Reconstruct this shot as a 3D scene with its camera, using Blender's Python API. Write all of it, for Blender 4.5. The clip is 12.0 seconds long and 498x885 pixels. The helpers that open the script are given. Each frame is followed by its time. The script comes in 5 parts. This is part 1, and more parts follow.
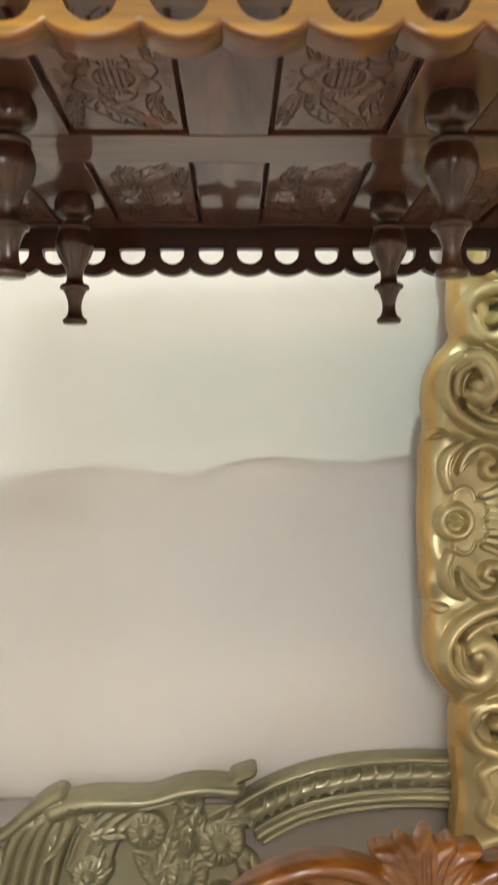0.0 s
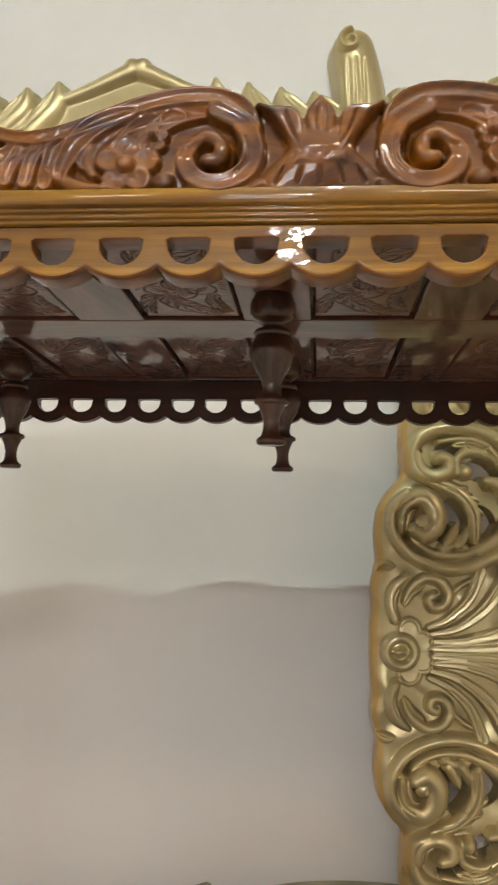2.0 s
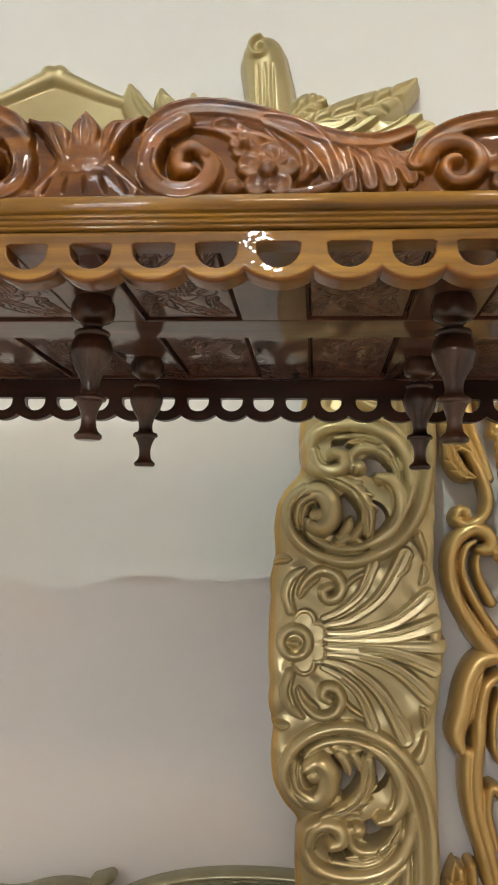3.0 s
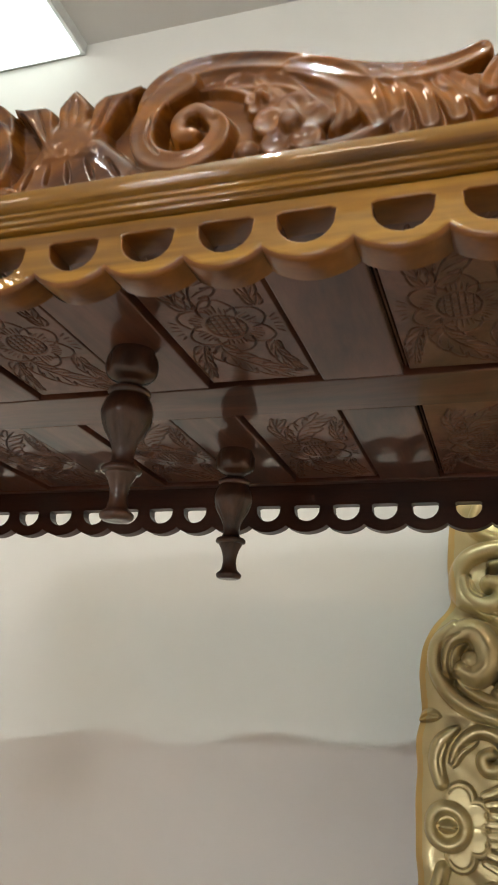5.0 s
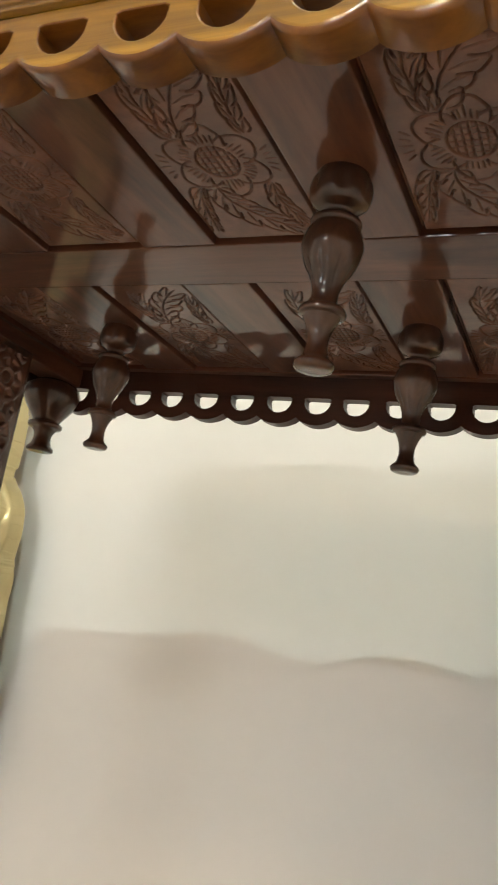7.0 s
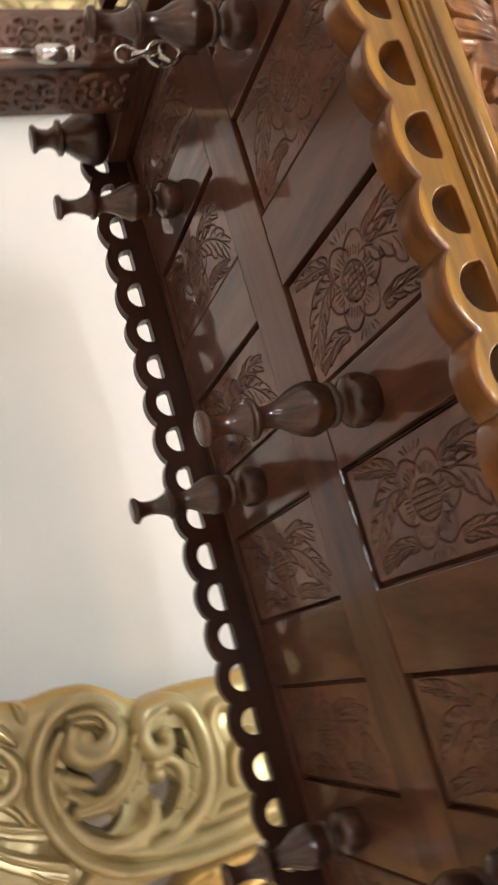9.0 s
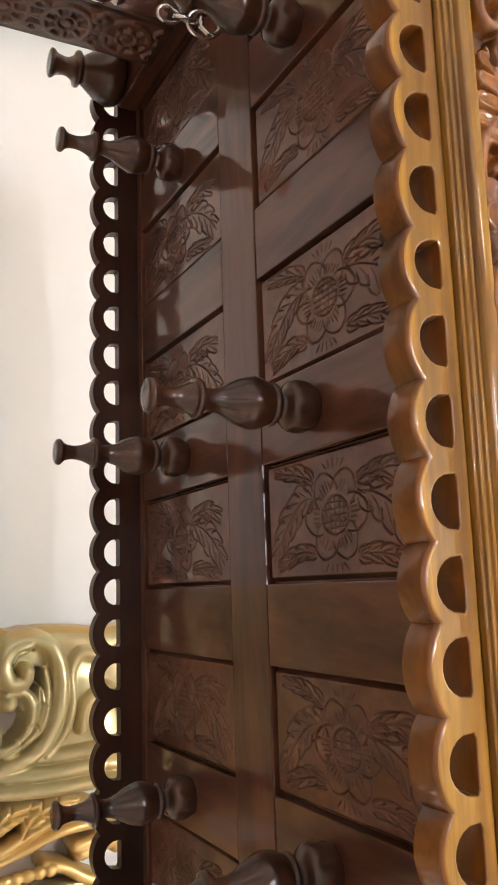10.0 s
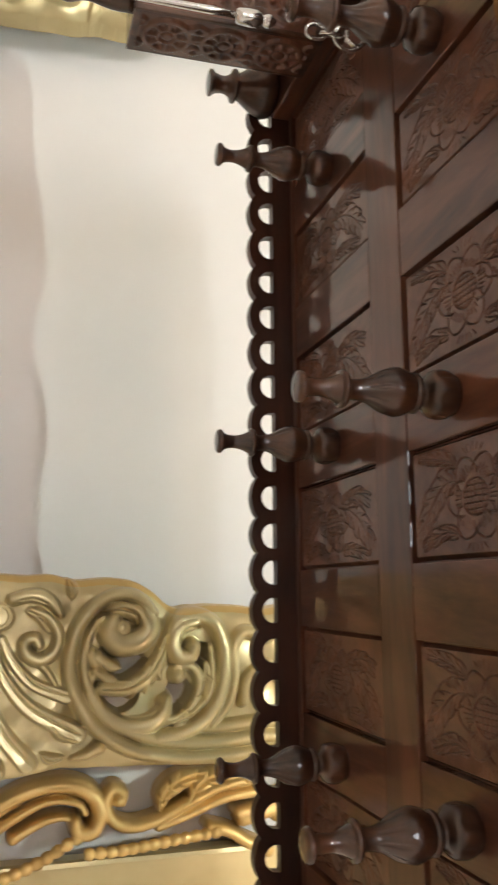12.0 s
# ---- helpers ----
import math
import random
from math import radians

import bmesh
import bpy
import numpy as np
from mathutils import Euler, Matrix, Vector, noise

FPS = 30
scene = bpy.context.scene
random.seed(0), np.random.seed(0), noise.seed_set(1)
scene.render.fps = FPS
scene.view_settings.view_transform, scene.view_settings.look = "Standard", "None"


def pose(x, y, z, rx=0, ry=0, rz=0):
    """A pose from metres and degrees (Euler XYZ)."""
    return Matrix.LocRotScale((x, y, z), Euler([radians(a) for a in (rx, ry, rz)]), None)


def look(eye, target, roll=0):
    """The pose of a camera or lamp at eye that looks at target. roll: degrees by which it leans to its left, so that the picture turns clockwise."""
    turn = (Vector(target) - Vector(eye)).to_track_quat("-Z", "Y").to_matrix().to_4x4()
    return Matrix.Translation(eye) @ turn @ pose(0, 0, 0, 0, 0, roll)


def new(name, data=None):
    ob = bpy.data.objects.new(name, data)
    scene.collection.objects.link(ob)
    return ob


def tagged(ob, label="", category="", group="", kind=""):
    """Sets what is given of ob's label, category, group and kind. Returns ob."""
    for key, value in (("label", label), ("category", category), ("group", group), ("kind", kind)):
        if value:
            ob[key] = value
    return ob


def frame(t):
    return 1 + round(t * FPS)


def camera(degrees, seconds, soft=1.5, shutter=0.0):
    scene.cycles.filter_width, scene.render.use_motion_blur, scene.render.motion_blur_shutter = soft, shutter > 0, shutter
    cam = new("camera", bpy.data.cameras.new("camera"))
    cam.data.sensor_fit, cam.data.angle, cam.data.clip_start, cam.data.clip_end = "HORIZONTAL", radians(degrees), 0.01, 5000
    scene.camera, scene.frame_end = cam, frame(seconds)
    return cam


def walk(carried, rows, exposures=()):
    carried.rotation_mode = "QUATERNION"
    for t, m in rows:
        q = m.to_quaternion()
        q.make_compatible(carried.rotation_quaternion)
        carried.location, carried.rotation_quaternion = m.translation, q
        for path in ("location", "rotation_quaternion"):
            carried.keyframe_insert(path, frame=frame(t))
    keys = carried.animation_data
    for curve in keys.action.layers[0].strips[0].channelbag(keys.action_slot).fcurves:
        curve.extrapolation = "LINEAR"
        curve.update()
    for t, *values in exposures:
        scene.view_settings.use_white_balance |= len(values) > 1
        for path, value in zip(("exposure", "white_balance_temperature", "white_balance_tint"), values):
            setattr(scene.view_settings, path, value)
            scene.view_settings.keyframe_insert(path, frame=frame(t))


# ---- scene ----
cam = camera(33.2, 12.0, soft=1.8, shutter=0.4)
PATH = [
    (0, (-0.233, -0.661, 1.575), (-0.198, 1.338, 1.563), -0.3),
    (0.5, (-0.199, -0.72, 1.606), (-0.148, 1.275, 1.731), 0.3),
    (1, (-0.028, -0.791, 1.609), (-0.152, 1.199, 1.774), 3.1),
    (1.5, (0.039, -0.824, 1.618), (-0.168, 1.155, 1.825), 2.9),
    (2, (0.068, -0.812, 1.62), (-0.095, 1.166, 1.868), 1.2),
    (2.5, (0.187, -0.83, 1.616), (0.051, 1.149, 1.871), 1.2),
    (3, (0.321, -0.85, 1.611), (0.156, 1.128, 1.858), 1.1),
    (5, (0.424, -0.54, 1.555), (-0.183, 1.26, 2.182), 3.3),
    (5.5, (0.319, -0.438, 1.51), (-0.309, 1.316, 2.238), 4.5),
    (6, (0.3, -0.369, 1.495), (-0.387, 1.294, 2.368), 7.1),
    (6.5, (0.27, -0.406, 1.493), (-0.448, 1.269, 2.316), 9.4),
    (7, (0.274, -0.415, 1.505), (-0.555, 1.347, 1.962), 10.0),
    (7.5, (0.27, -0.447, 1.502), (-0.607, 1.283, 1.989), 14.0),
    (9.5, (0.203, -0.518, 1.48), (-0.152, 1.252, 2.341), 91.8),
    (10, (0.209, -0.541, 1.458), (-0.134, 1.21, 2.36), 93.2),
    (10.5, (0.227, -0.592, 1.425), (-0.097, 1.169, 2.315), 93.2),
    (11, (0.234, -0.616, 1.422), (-0.088, 1.165, 2.272), 93.3),
    (11.5, (0.232, -0.623, 1.428), (-0.093, 1.196, 2.192), 93.0),
    (12, (0.234, -0.62, 1.44), (-0.107, 1.273, 1.989), 92.4),
]
walk(cam, [(t, look(eye, target, roll)) for t, eye, target, roll in PATH],
     [(0, 0.08, 6450, 11), (0.8, -0.22, 6420, 11), (1.5, -0.41, 6440, 14), (2.5, -0.40, 6440, 14), (5, -0.43, 6480, 13), (5.5, -0.33, 6680, 9), (6, -0.22, 6690, 8), (6.5, -0.35, 6730, 9), (7, -0.04, 6590, 10), (7.7, -0.10, 6550, 11), (9.3, 0.16, 6420, 22), (11, 0.18, 6400, 21), (12, 0.09, 6450, 16)])

# ---- light ----
world = bpy.data.worlds.new("world")
scene.world = world
world.use_nodes = True
world.node_tree.nodes["Background"].inputs[0].default_value = (1.0, 0.95, 0.88, 1)
world.node_tree.nodes["Background"].inputs[1].default_value = 0.02


# ---- materials ----
def nodes_of(name):
    m = bpy.data.materials.new(name)
    m.use_nodes = True
    nt = m.node_tree
    return m, nt, nt.nodes["Principled BSDF"]


def add(nt, kind, **values):
    n = nt.nodes.new(kind)
    for k, v in values.items():
        n.inputs[k.replace("_", " ")].default_value = v
    return n


def ramp(nt, source, stops):
    r = nt.nodes.new("ShaderNodeValToRGB")
    while len(r.color_ramp.elements) < len(stops):
        r.color_ramp.elements.new(0.5)
    for e, (p, c) in zip(r.color_ramp.elements, stops):
        e.position, e.color = p, (*c, 1)
    nt.links.new(source, r.inputs[0])
    return r


def wood(name, dark, light, scale=(1.2, 14, 14), rough=0.16, coat=0.6, bump=0.05, rings=1.0, ripple=0.16, knots=0.0):
    """Varnished wood: long grain along x, fine pores, a clear coat."""
    m, nt, b = nodes_of(name)
    co = nt.nodes.new("ShaderNodeTexCoord")
    mp = add(nt, "ShaderNodeMapping", Scale=scale)
    info = nt.nodes.new("ShaderNodeObjectInfo")
    off = nt.nodes.new("ShaderNodeVectorMath")
    off.operation = "SCALE"
    off.inputs[0].default_value = (3.1, 5.7, 2.3)
    nt.links.new(info.outputs["Random"], off.inputs["Scale"])
    plus = nt.nodes.new("ShaderNodeVectorMath")
    nt.links.new(co.outputs["Object"], mp.inputs[0])
    nt.links.new(mp.outputs[0], plus.inputs[0])
    nt.links.new(off.outputs[0], plus.inputs[1])
    big = add(nt, "ShaderNodeTexNoise", Scale=1.6, Detail=5, Roughness=0.6, Distortion=1.2 * rings)
    fine = add(nt, "ShaderNodeTexNoise", Scale=9, Detail=6, Roughness=0.7)
    for n in (big, fine):
        nt.links.new(plus.outputs[0], n.inputs["Vector"])
    mid = tuple((a + c) / 2 for a, c in zip(dark, light))
    r = ramp(nt, big.outputs[0], [(0.32, dark), (0.5, mid), (0.66, light)])
    mix = nt.nodes.new("ShaderNodeMix")
    mix.data_type, mix.blend_type = "RGBA", "MULTIPLY"
    mix.inputs[0].default_value = 0.32
    f = ramp(nt, fine.outputs[0], [(0.35, (0.45, 0.4, 0.36)), (0.6, (1, 1, 1))])
    nt.links.new(r.outputs[0], mix.inputs[6])
    nt.links.new(f.outputs[0], mix.inputs[7])
    tone = mix.outputs[2]
    if knots:
        # sparse dark knots, drawn out along the grain
        kmap = add(nt, "ShaderNodeMapping", Scale=(3.2, 9, 26))
        nt.links.new(co.outputs["Object"], kmap.inputs[0])
        cells = add(nt, "ShaderNodeTexVoronoi", Scale=1.0)
        nt.links.new(kmap.outputs[0], cells.inputs["Vector"])
        spot = ramp(nt, cells.outputs["Distance"], [(0.06, (knots, knots, knots)), (0.17, (0, 0, 0))])
        dark_knot = nt.nodes.new("ShaderNodeMix")
        dark_knot.data_type = "RGBA"
        dark_knot.inputs[7].default_value = (dark[0] * 0.35, dark[1] * 0.35, dark[2] * 0.35, 1)
        nt.links.new(spot.outputs[0], dark_knot.inputs[0])
        nt.links.new(tone, dark_knot.inputs[6])
        tone = dark_knot.outputs[2]
    nt.links.new(tone, b.inputs["Base Color"])
    b.inputs["Roughness"].default_value = 0.5
    b.inputs["Specular IOR Level"].default_value = 0.2
    b.inputs["Coat Weight"].default_value = coat
    b.inputs["Coat IOR"].default_value = 1.52
    smear = add(nt, "ShaderNodeTexNoise", Scale=26, Detail=3)
    nt.links.new(co.outputs["Object"], smear.inputs["Vector"])
    cr = nt.nodes.new("ShaderNodeMapRange")
    cr.inputs[3].default_value, cr.inputs[4].default_value = rough * 0.5, rough * 1.5
    nt.links.new(smear.outputs[0], cr.inputs[0])
    nt.links.new(cr.outputs[0], b.inputs["Coat Roughness"])
    bp = add(nt, "ShaderNodeBump", Strength=bump, Distance=0.004)
    nt.links.new(fine.outputs[0], bp.inputs["Height"])
    nt.links.new(bp.outputs[0], b.inputs["Normal"])
    wav = add(nt, "ShaderNodeBump", Strength=ripple, Distance=0.005)
    nt.links.new(smear.outputs[0], wav.inputs["Height"])
    nt.links.new(wav.outputs[0], b.inputs["Coat Normal"])
    return m


def painted(name, colour, worn, rough=0.35, metal=0.0, scale=18, bump=0.15, spots=0.5):
    """Sprayed paint: worn and dusty at two scales."""
    m, nt, b = nodes_of(name)
    co = nt.nodes.new("ShaderNodeTexCoord")
    n1 = add(nt, "ShaderNodeTexNoise", Scale=scale * 0.3, Detail=5, Roughness=0.6)
    n2 = add(nt, "ShaderNodeTexNoise", Scale=scale * 9, Detail=4)
    for n in (n1, n2):
        nt.links.new(co.outputs["Object"], n.inputs["Vector"])
    r = ramp(nt, n1.outputs[0], [(0.5 - 0.25 * spots, worn), (0.5 + 0.2 * spots, colour)])
    nt.links.new(r.outputs[0], b.inputs["Base Color"])
    b.inputs["Metallic"].default_value = metal
    mr = nt.nodes.new("ShaderNodeMapRange")
    mr.inputs[3].default_value, mr.inputs[4].default_value = rough * 0.75, rough * 1.25
    nt.links.new(n2.outputs[0], mr.inputs[0])
    nt.links.new(mr.outputs[0], b.inputs["Roughness"])
    bp = add(nt, "ShaderNodeBump", Strength=bump, Distance=0.002)
    nt.links.new(n2.outputs[0], bp.inputs["Height"])
    nt.links.new(bp.outputs[0], b.inputs["Normal"])
    return m


def glow(name, colour, strength):
    m, nt, b = nodes_of(name)
    b.inputs["Base Color"].default_value = (0.8, 0.8, 0.8, 1)
    b.inputs["Emission Color"].default_value = (*colour, 1)
    b.inputs["Emission Strength"].default_value = strength
    return m


M_FASCIA = wood("golden_teak", (0.125, 0.049, 0.0029), (0.340, 0.165, 0.0105), scale=(1.0, 9, 16), rough=0.035, coat=0.9, knots=0.8)
M_EDGE = wood("red_edge_wood", (0.10, 0.029, 0.003), (0.240, 0.084, 0.008), scale=(4, 9, 9), rough=0.05, coat=1.0)
M_CREST = wood("red_teak", (0.046, 0.0115, 0.0014), (0.265, 0.088, 0.0050), scale=(3, 9, 9), rough=0.03, coat=1.0)
M_DARK = wood("dark_walnut", (0.055, 0.018, 0.0085), (0.142, 0.051, 0.026), scale=(1.4, 8, 8), rough=0.05, coat=0.9, bump=0.03, ripple=0.10)
M_DARKY = wood("dark_walnut_cross", (0.055, 0.018, 0.0085), (0.142, 0.051, 0.026), scale=(9, 1.4, 8), rough=0.05, coat=0.9, bump=0.03, ripple=0.10)
M_PANEL = wood("carved_walnut", (0.080, 0.028, 0.014), (0.180, 0.069, 0.036), scale=(7, 1.6, 7), rough=0.06, coat=0.85, bump=0.04, ripple=0.08)
M_BACK = wood("blackened_walnut", (0.021, 0.0062, 0.0030), (0.062, 0.0185, 0.0078), scale=(1.4, 8, 8), rough=0.05, coat=0.5, bump=0.03, ripple=0.06)
M_TURN = wood("turned_walnut", (0.025, 0.0082, 0.0037), (0.086, 0.030, 0.0115), scale=(12, 12, 5), rough=0.04, coat=1.0, bump=0.03, ripple=0.10)
M_GOLD = painted("gold_paint", (0.57, 0.48, 0.26), (0.45, 0.365, 0.185), rough=0.345, metal=0.62, scale=7, bump=0.03)
# warm shade put into the gold of a pillar's rim; also the scrollwork's colour
M_GOLDSIDE = painted("gold_rim_shade_and_scrollwork", (0.62, 0.43, 0.165), (0.51, 0.335, 0.115), rough=0.36, metal=0.6, scale=7, bump=0.03)
M_GREEN = painted("green_gold_paint", (0.36, 0.34, 0.22), (0.24, 0.225, 0.14), rough=0.36, metal=0.6, scale=7, bump=0.03)
M_WALL = painted("wall_paint", (0.73, 0.70, 0.66), (0.69, 0.66, 0.62), rough=0.75, scale=4, bump=0.06)
M_GREYBOARD = painted("grey_board", (0.30, 0.28, 0.26), (0.26, 0.24, 0.22), rough=0.6, scale=6)
M_CEIL = painted("ceiling_paint", (0.70, 0.69, 0.68), (0.66, 0.65, 0.64), rough=0.8, scale=4)
M_FLOOR = painted("floor_tile", (0.42, 0.38, 0.34), (0.36, 0.32, 0.28), rough=0.09, scale=3, bump=0.02)
M_STEEL = painted("chrome_steel", (0.72, 0.70, 0.68), (0.60, 0.58, 0.56), rough=0.14, metal=1.0, bump=0.02)
M_ORANGE = painted("orange_trim", (0.62, 0.30, 0.13), (0.55, 0.26, 0.11), rough=0.5)
M_FRAME = painted("white_frame", (0.7, 0.7, 0.7), (0.6, 0.6, 0.6), rough=0.4)
M_SEAT = painted("seat_cloth", (0.33, 0.17, 0.09), (0.27, 0.13, 0.07), rough=0.8, scale=30)


# ---- mesh helpers ----
def shade(ob, smooth):
    for p in ob.data.polygons:
        p.use_smooth = smooth


def part(name, bm, material, parent=None, label="", smooth=False):
    me = bpy.data.meshes.new(name)
    bm.to_mesh(me)
    bm.free()
    me.materials.append(material)
    ob = new(name, me)
    shade(ob, smooth)
    if parent:
        ob.parent = parent
    if label:
        tagged(ob, label)
    return ob


def put_mesh(name, me, material, parent=None, m=None, label=""):
    if not me.materials:
        me.materials.append(material)
    ob = new(name, me)
    if parent:
        ob.parent = parent
    if m is not None:
        ob.matrix_local = m
    if label:
        tagged(ob, label)
    return ob


def thing(name, at, label, category, group=""):
    ob = new(name)
    ob.empty_display_size = 0.1
    ob.location = at
    return tagged(ob, label, category, group)


def box_bm(x0, x1, y0, y1, z0, z1, bevel=0.0):
    bm = bmesh.new()
    bmesh.ops.create_cube(bm, size=1)
    for v in bm.verts:
        v.co = ((x0 + x1) / 2 + v.co.x * (x1 - x0), (y0 + y1) / 2 + v.co.y * (y1 - y0), (z0 + z1) / 2 + v.co.z * (z1 - z0))
    if bevel:
        bmesh.ops.bevel(bm, geom=bm.edges[:], offset=bevel, segments=2, profile=0.6, affect="EDGES")
    return bm


def lathe_bm(profile, n=28, flute=None):
    """profile: (radius, z) from the tip up. flute(z, angle): a factor on the radius."""
    bm = bmesh.new()
    rings = []
    for r, z in profile:
        ring = []
        for i in range(n):
            a = 2 * math.pi * i / n
            k = flute(z, a) if flute else 1
            ring.append(bm.verts.new((r * k * math.cos(a), r * k * math.sin(a), z)))
        rings.append(ring)
    for a, b in zip(rings, rings[1:]):
        for i in range(n):
            bm.faces.new((a[i], a[(i + 1) % n], b[(i + 1) % n], b[i]))
    bm.faces.new(list(reversed(rings[0])))
    bm.faces.new(rings[-1])
    bmesh.ops.recalc_face_normals(bm, faces=bm.faces[:])
    return bm


def smooth_profile(points, steps=5):
    """A rounded line through the points (Catmull-Rom)."""
    p = [points[0], *points, points[-1]]
    out = []
    for i in range(1, len(p) - 2):
        for s in range(steps):
            t = s / steps
            out.append(tuple(0.5 * (2 * b + (c - a) * t + (2 * a - 5 * b + 4 * c - d) * t * t + (3 * b - a - 3 * c + d) * t ** 3)
                             for a, b, c, d in zip(p[i - 1], p[i], p[i + 1], p[i + 2])))
    return out + [points[-1]]


def outline_bm(loops, depth):
    """A board in the xz plane from closed loops (the first is the outline, the rest are holes), with that depth along y."""
    bm = bmesh.new()
    edges = []
    for loop in loops:
        vs = [bm.verts.new((x, 0, z)) for x, z in loop]
        edges += [bm.edges.new((vs[i], vs[(i + 1) % len(vs)])) for i in range(len(vs))]
    bmesh.ops.triangle_fill(bm, use_beauty=True, edges=edges, normal=(0, -1, 0))
    res = bmesh.ops.extrude_face_region(bm, geom=bm.faces[:])
    bmesh.ops.translate(bm, vec=(0, depth, 0), verts=[g for g in res["geom"] if isinstance(g, bmesh.types.BMVert)])
    bmesh.ops.recalc_face_normals(bm, faces=bm.faces[:])
    return bm


def tube_bm(points, radius, sides=10, closed=False):
    bm = bmesh.new()
    pts = [Vector(p) for p in points]
    n = len(pts)
    rings = []
    for i, p in enumerate(pts):
        a, b = (pts[i - 1], pts[(i + 1) % n]) if closed else (pts[max(i - 1, 0)], pts[min(i + 1, n - 1)])
        q = (b - a).to_track_quat("Z", "Y")
        r = radius[i] if isinstance(radius, (list, tuple)) else radius
        rings.append([bm.verts.new(p + q @ Vector((r * math.cos(t), r * math.sin(t), 0))) for t in (2 * math.pi * k / sides for k in range(sides))])
    for i in range(n if closed else n - 1):
        a, b = rings[i], rings[(i + 1) % n]
        for k in range(sides):
            bm.faces.new((a[k], a[(k + 1) % sides], b[(k + 1) % sides], b[k]))
    if not closed:
        bm.faces.new(list(reversed(rings[0])))
        bm.faces.new(rings[-1])
    bmesh.ops.recalc_face_normals(bm, faces=bm.faces[:])
    return bm


# ---- carved relief: strokes of a gouge on a grid ----
def spiral(cx, cz, r0, r1, a0, a1, n=26):
    """Points on a spiral, angles in degrees."""
    return [(cx + (r0 + (r1 - r0) * i / n) * math.cos(radians(a0 + (a1 - a0) * i / n)), cz + (r0 + (r1 - r0) * i / n) * math.sin(radians(a0 + (a1 - a0) * i / n))) for i in range(n + 1)]


def bez(a, b, c, d, n=14):
    out = []
    for i in range(n + 1):
        t = i / n
        k = ((1 - t) ** 3, 3 * t * (1 - t) ** 2, 3 * t * t * (1 - t), t ** 3)
        out.append((sum(w * p[0] for w, p in zip(k, (a, b, c, d))), sum(w * p[1] for w, p in zip(k, (a, b, c, d)))))
    return out


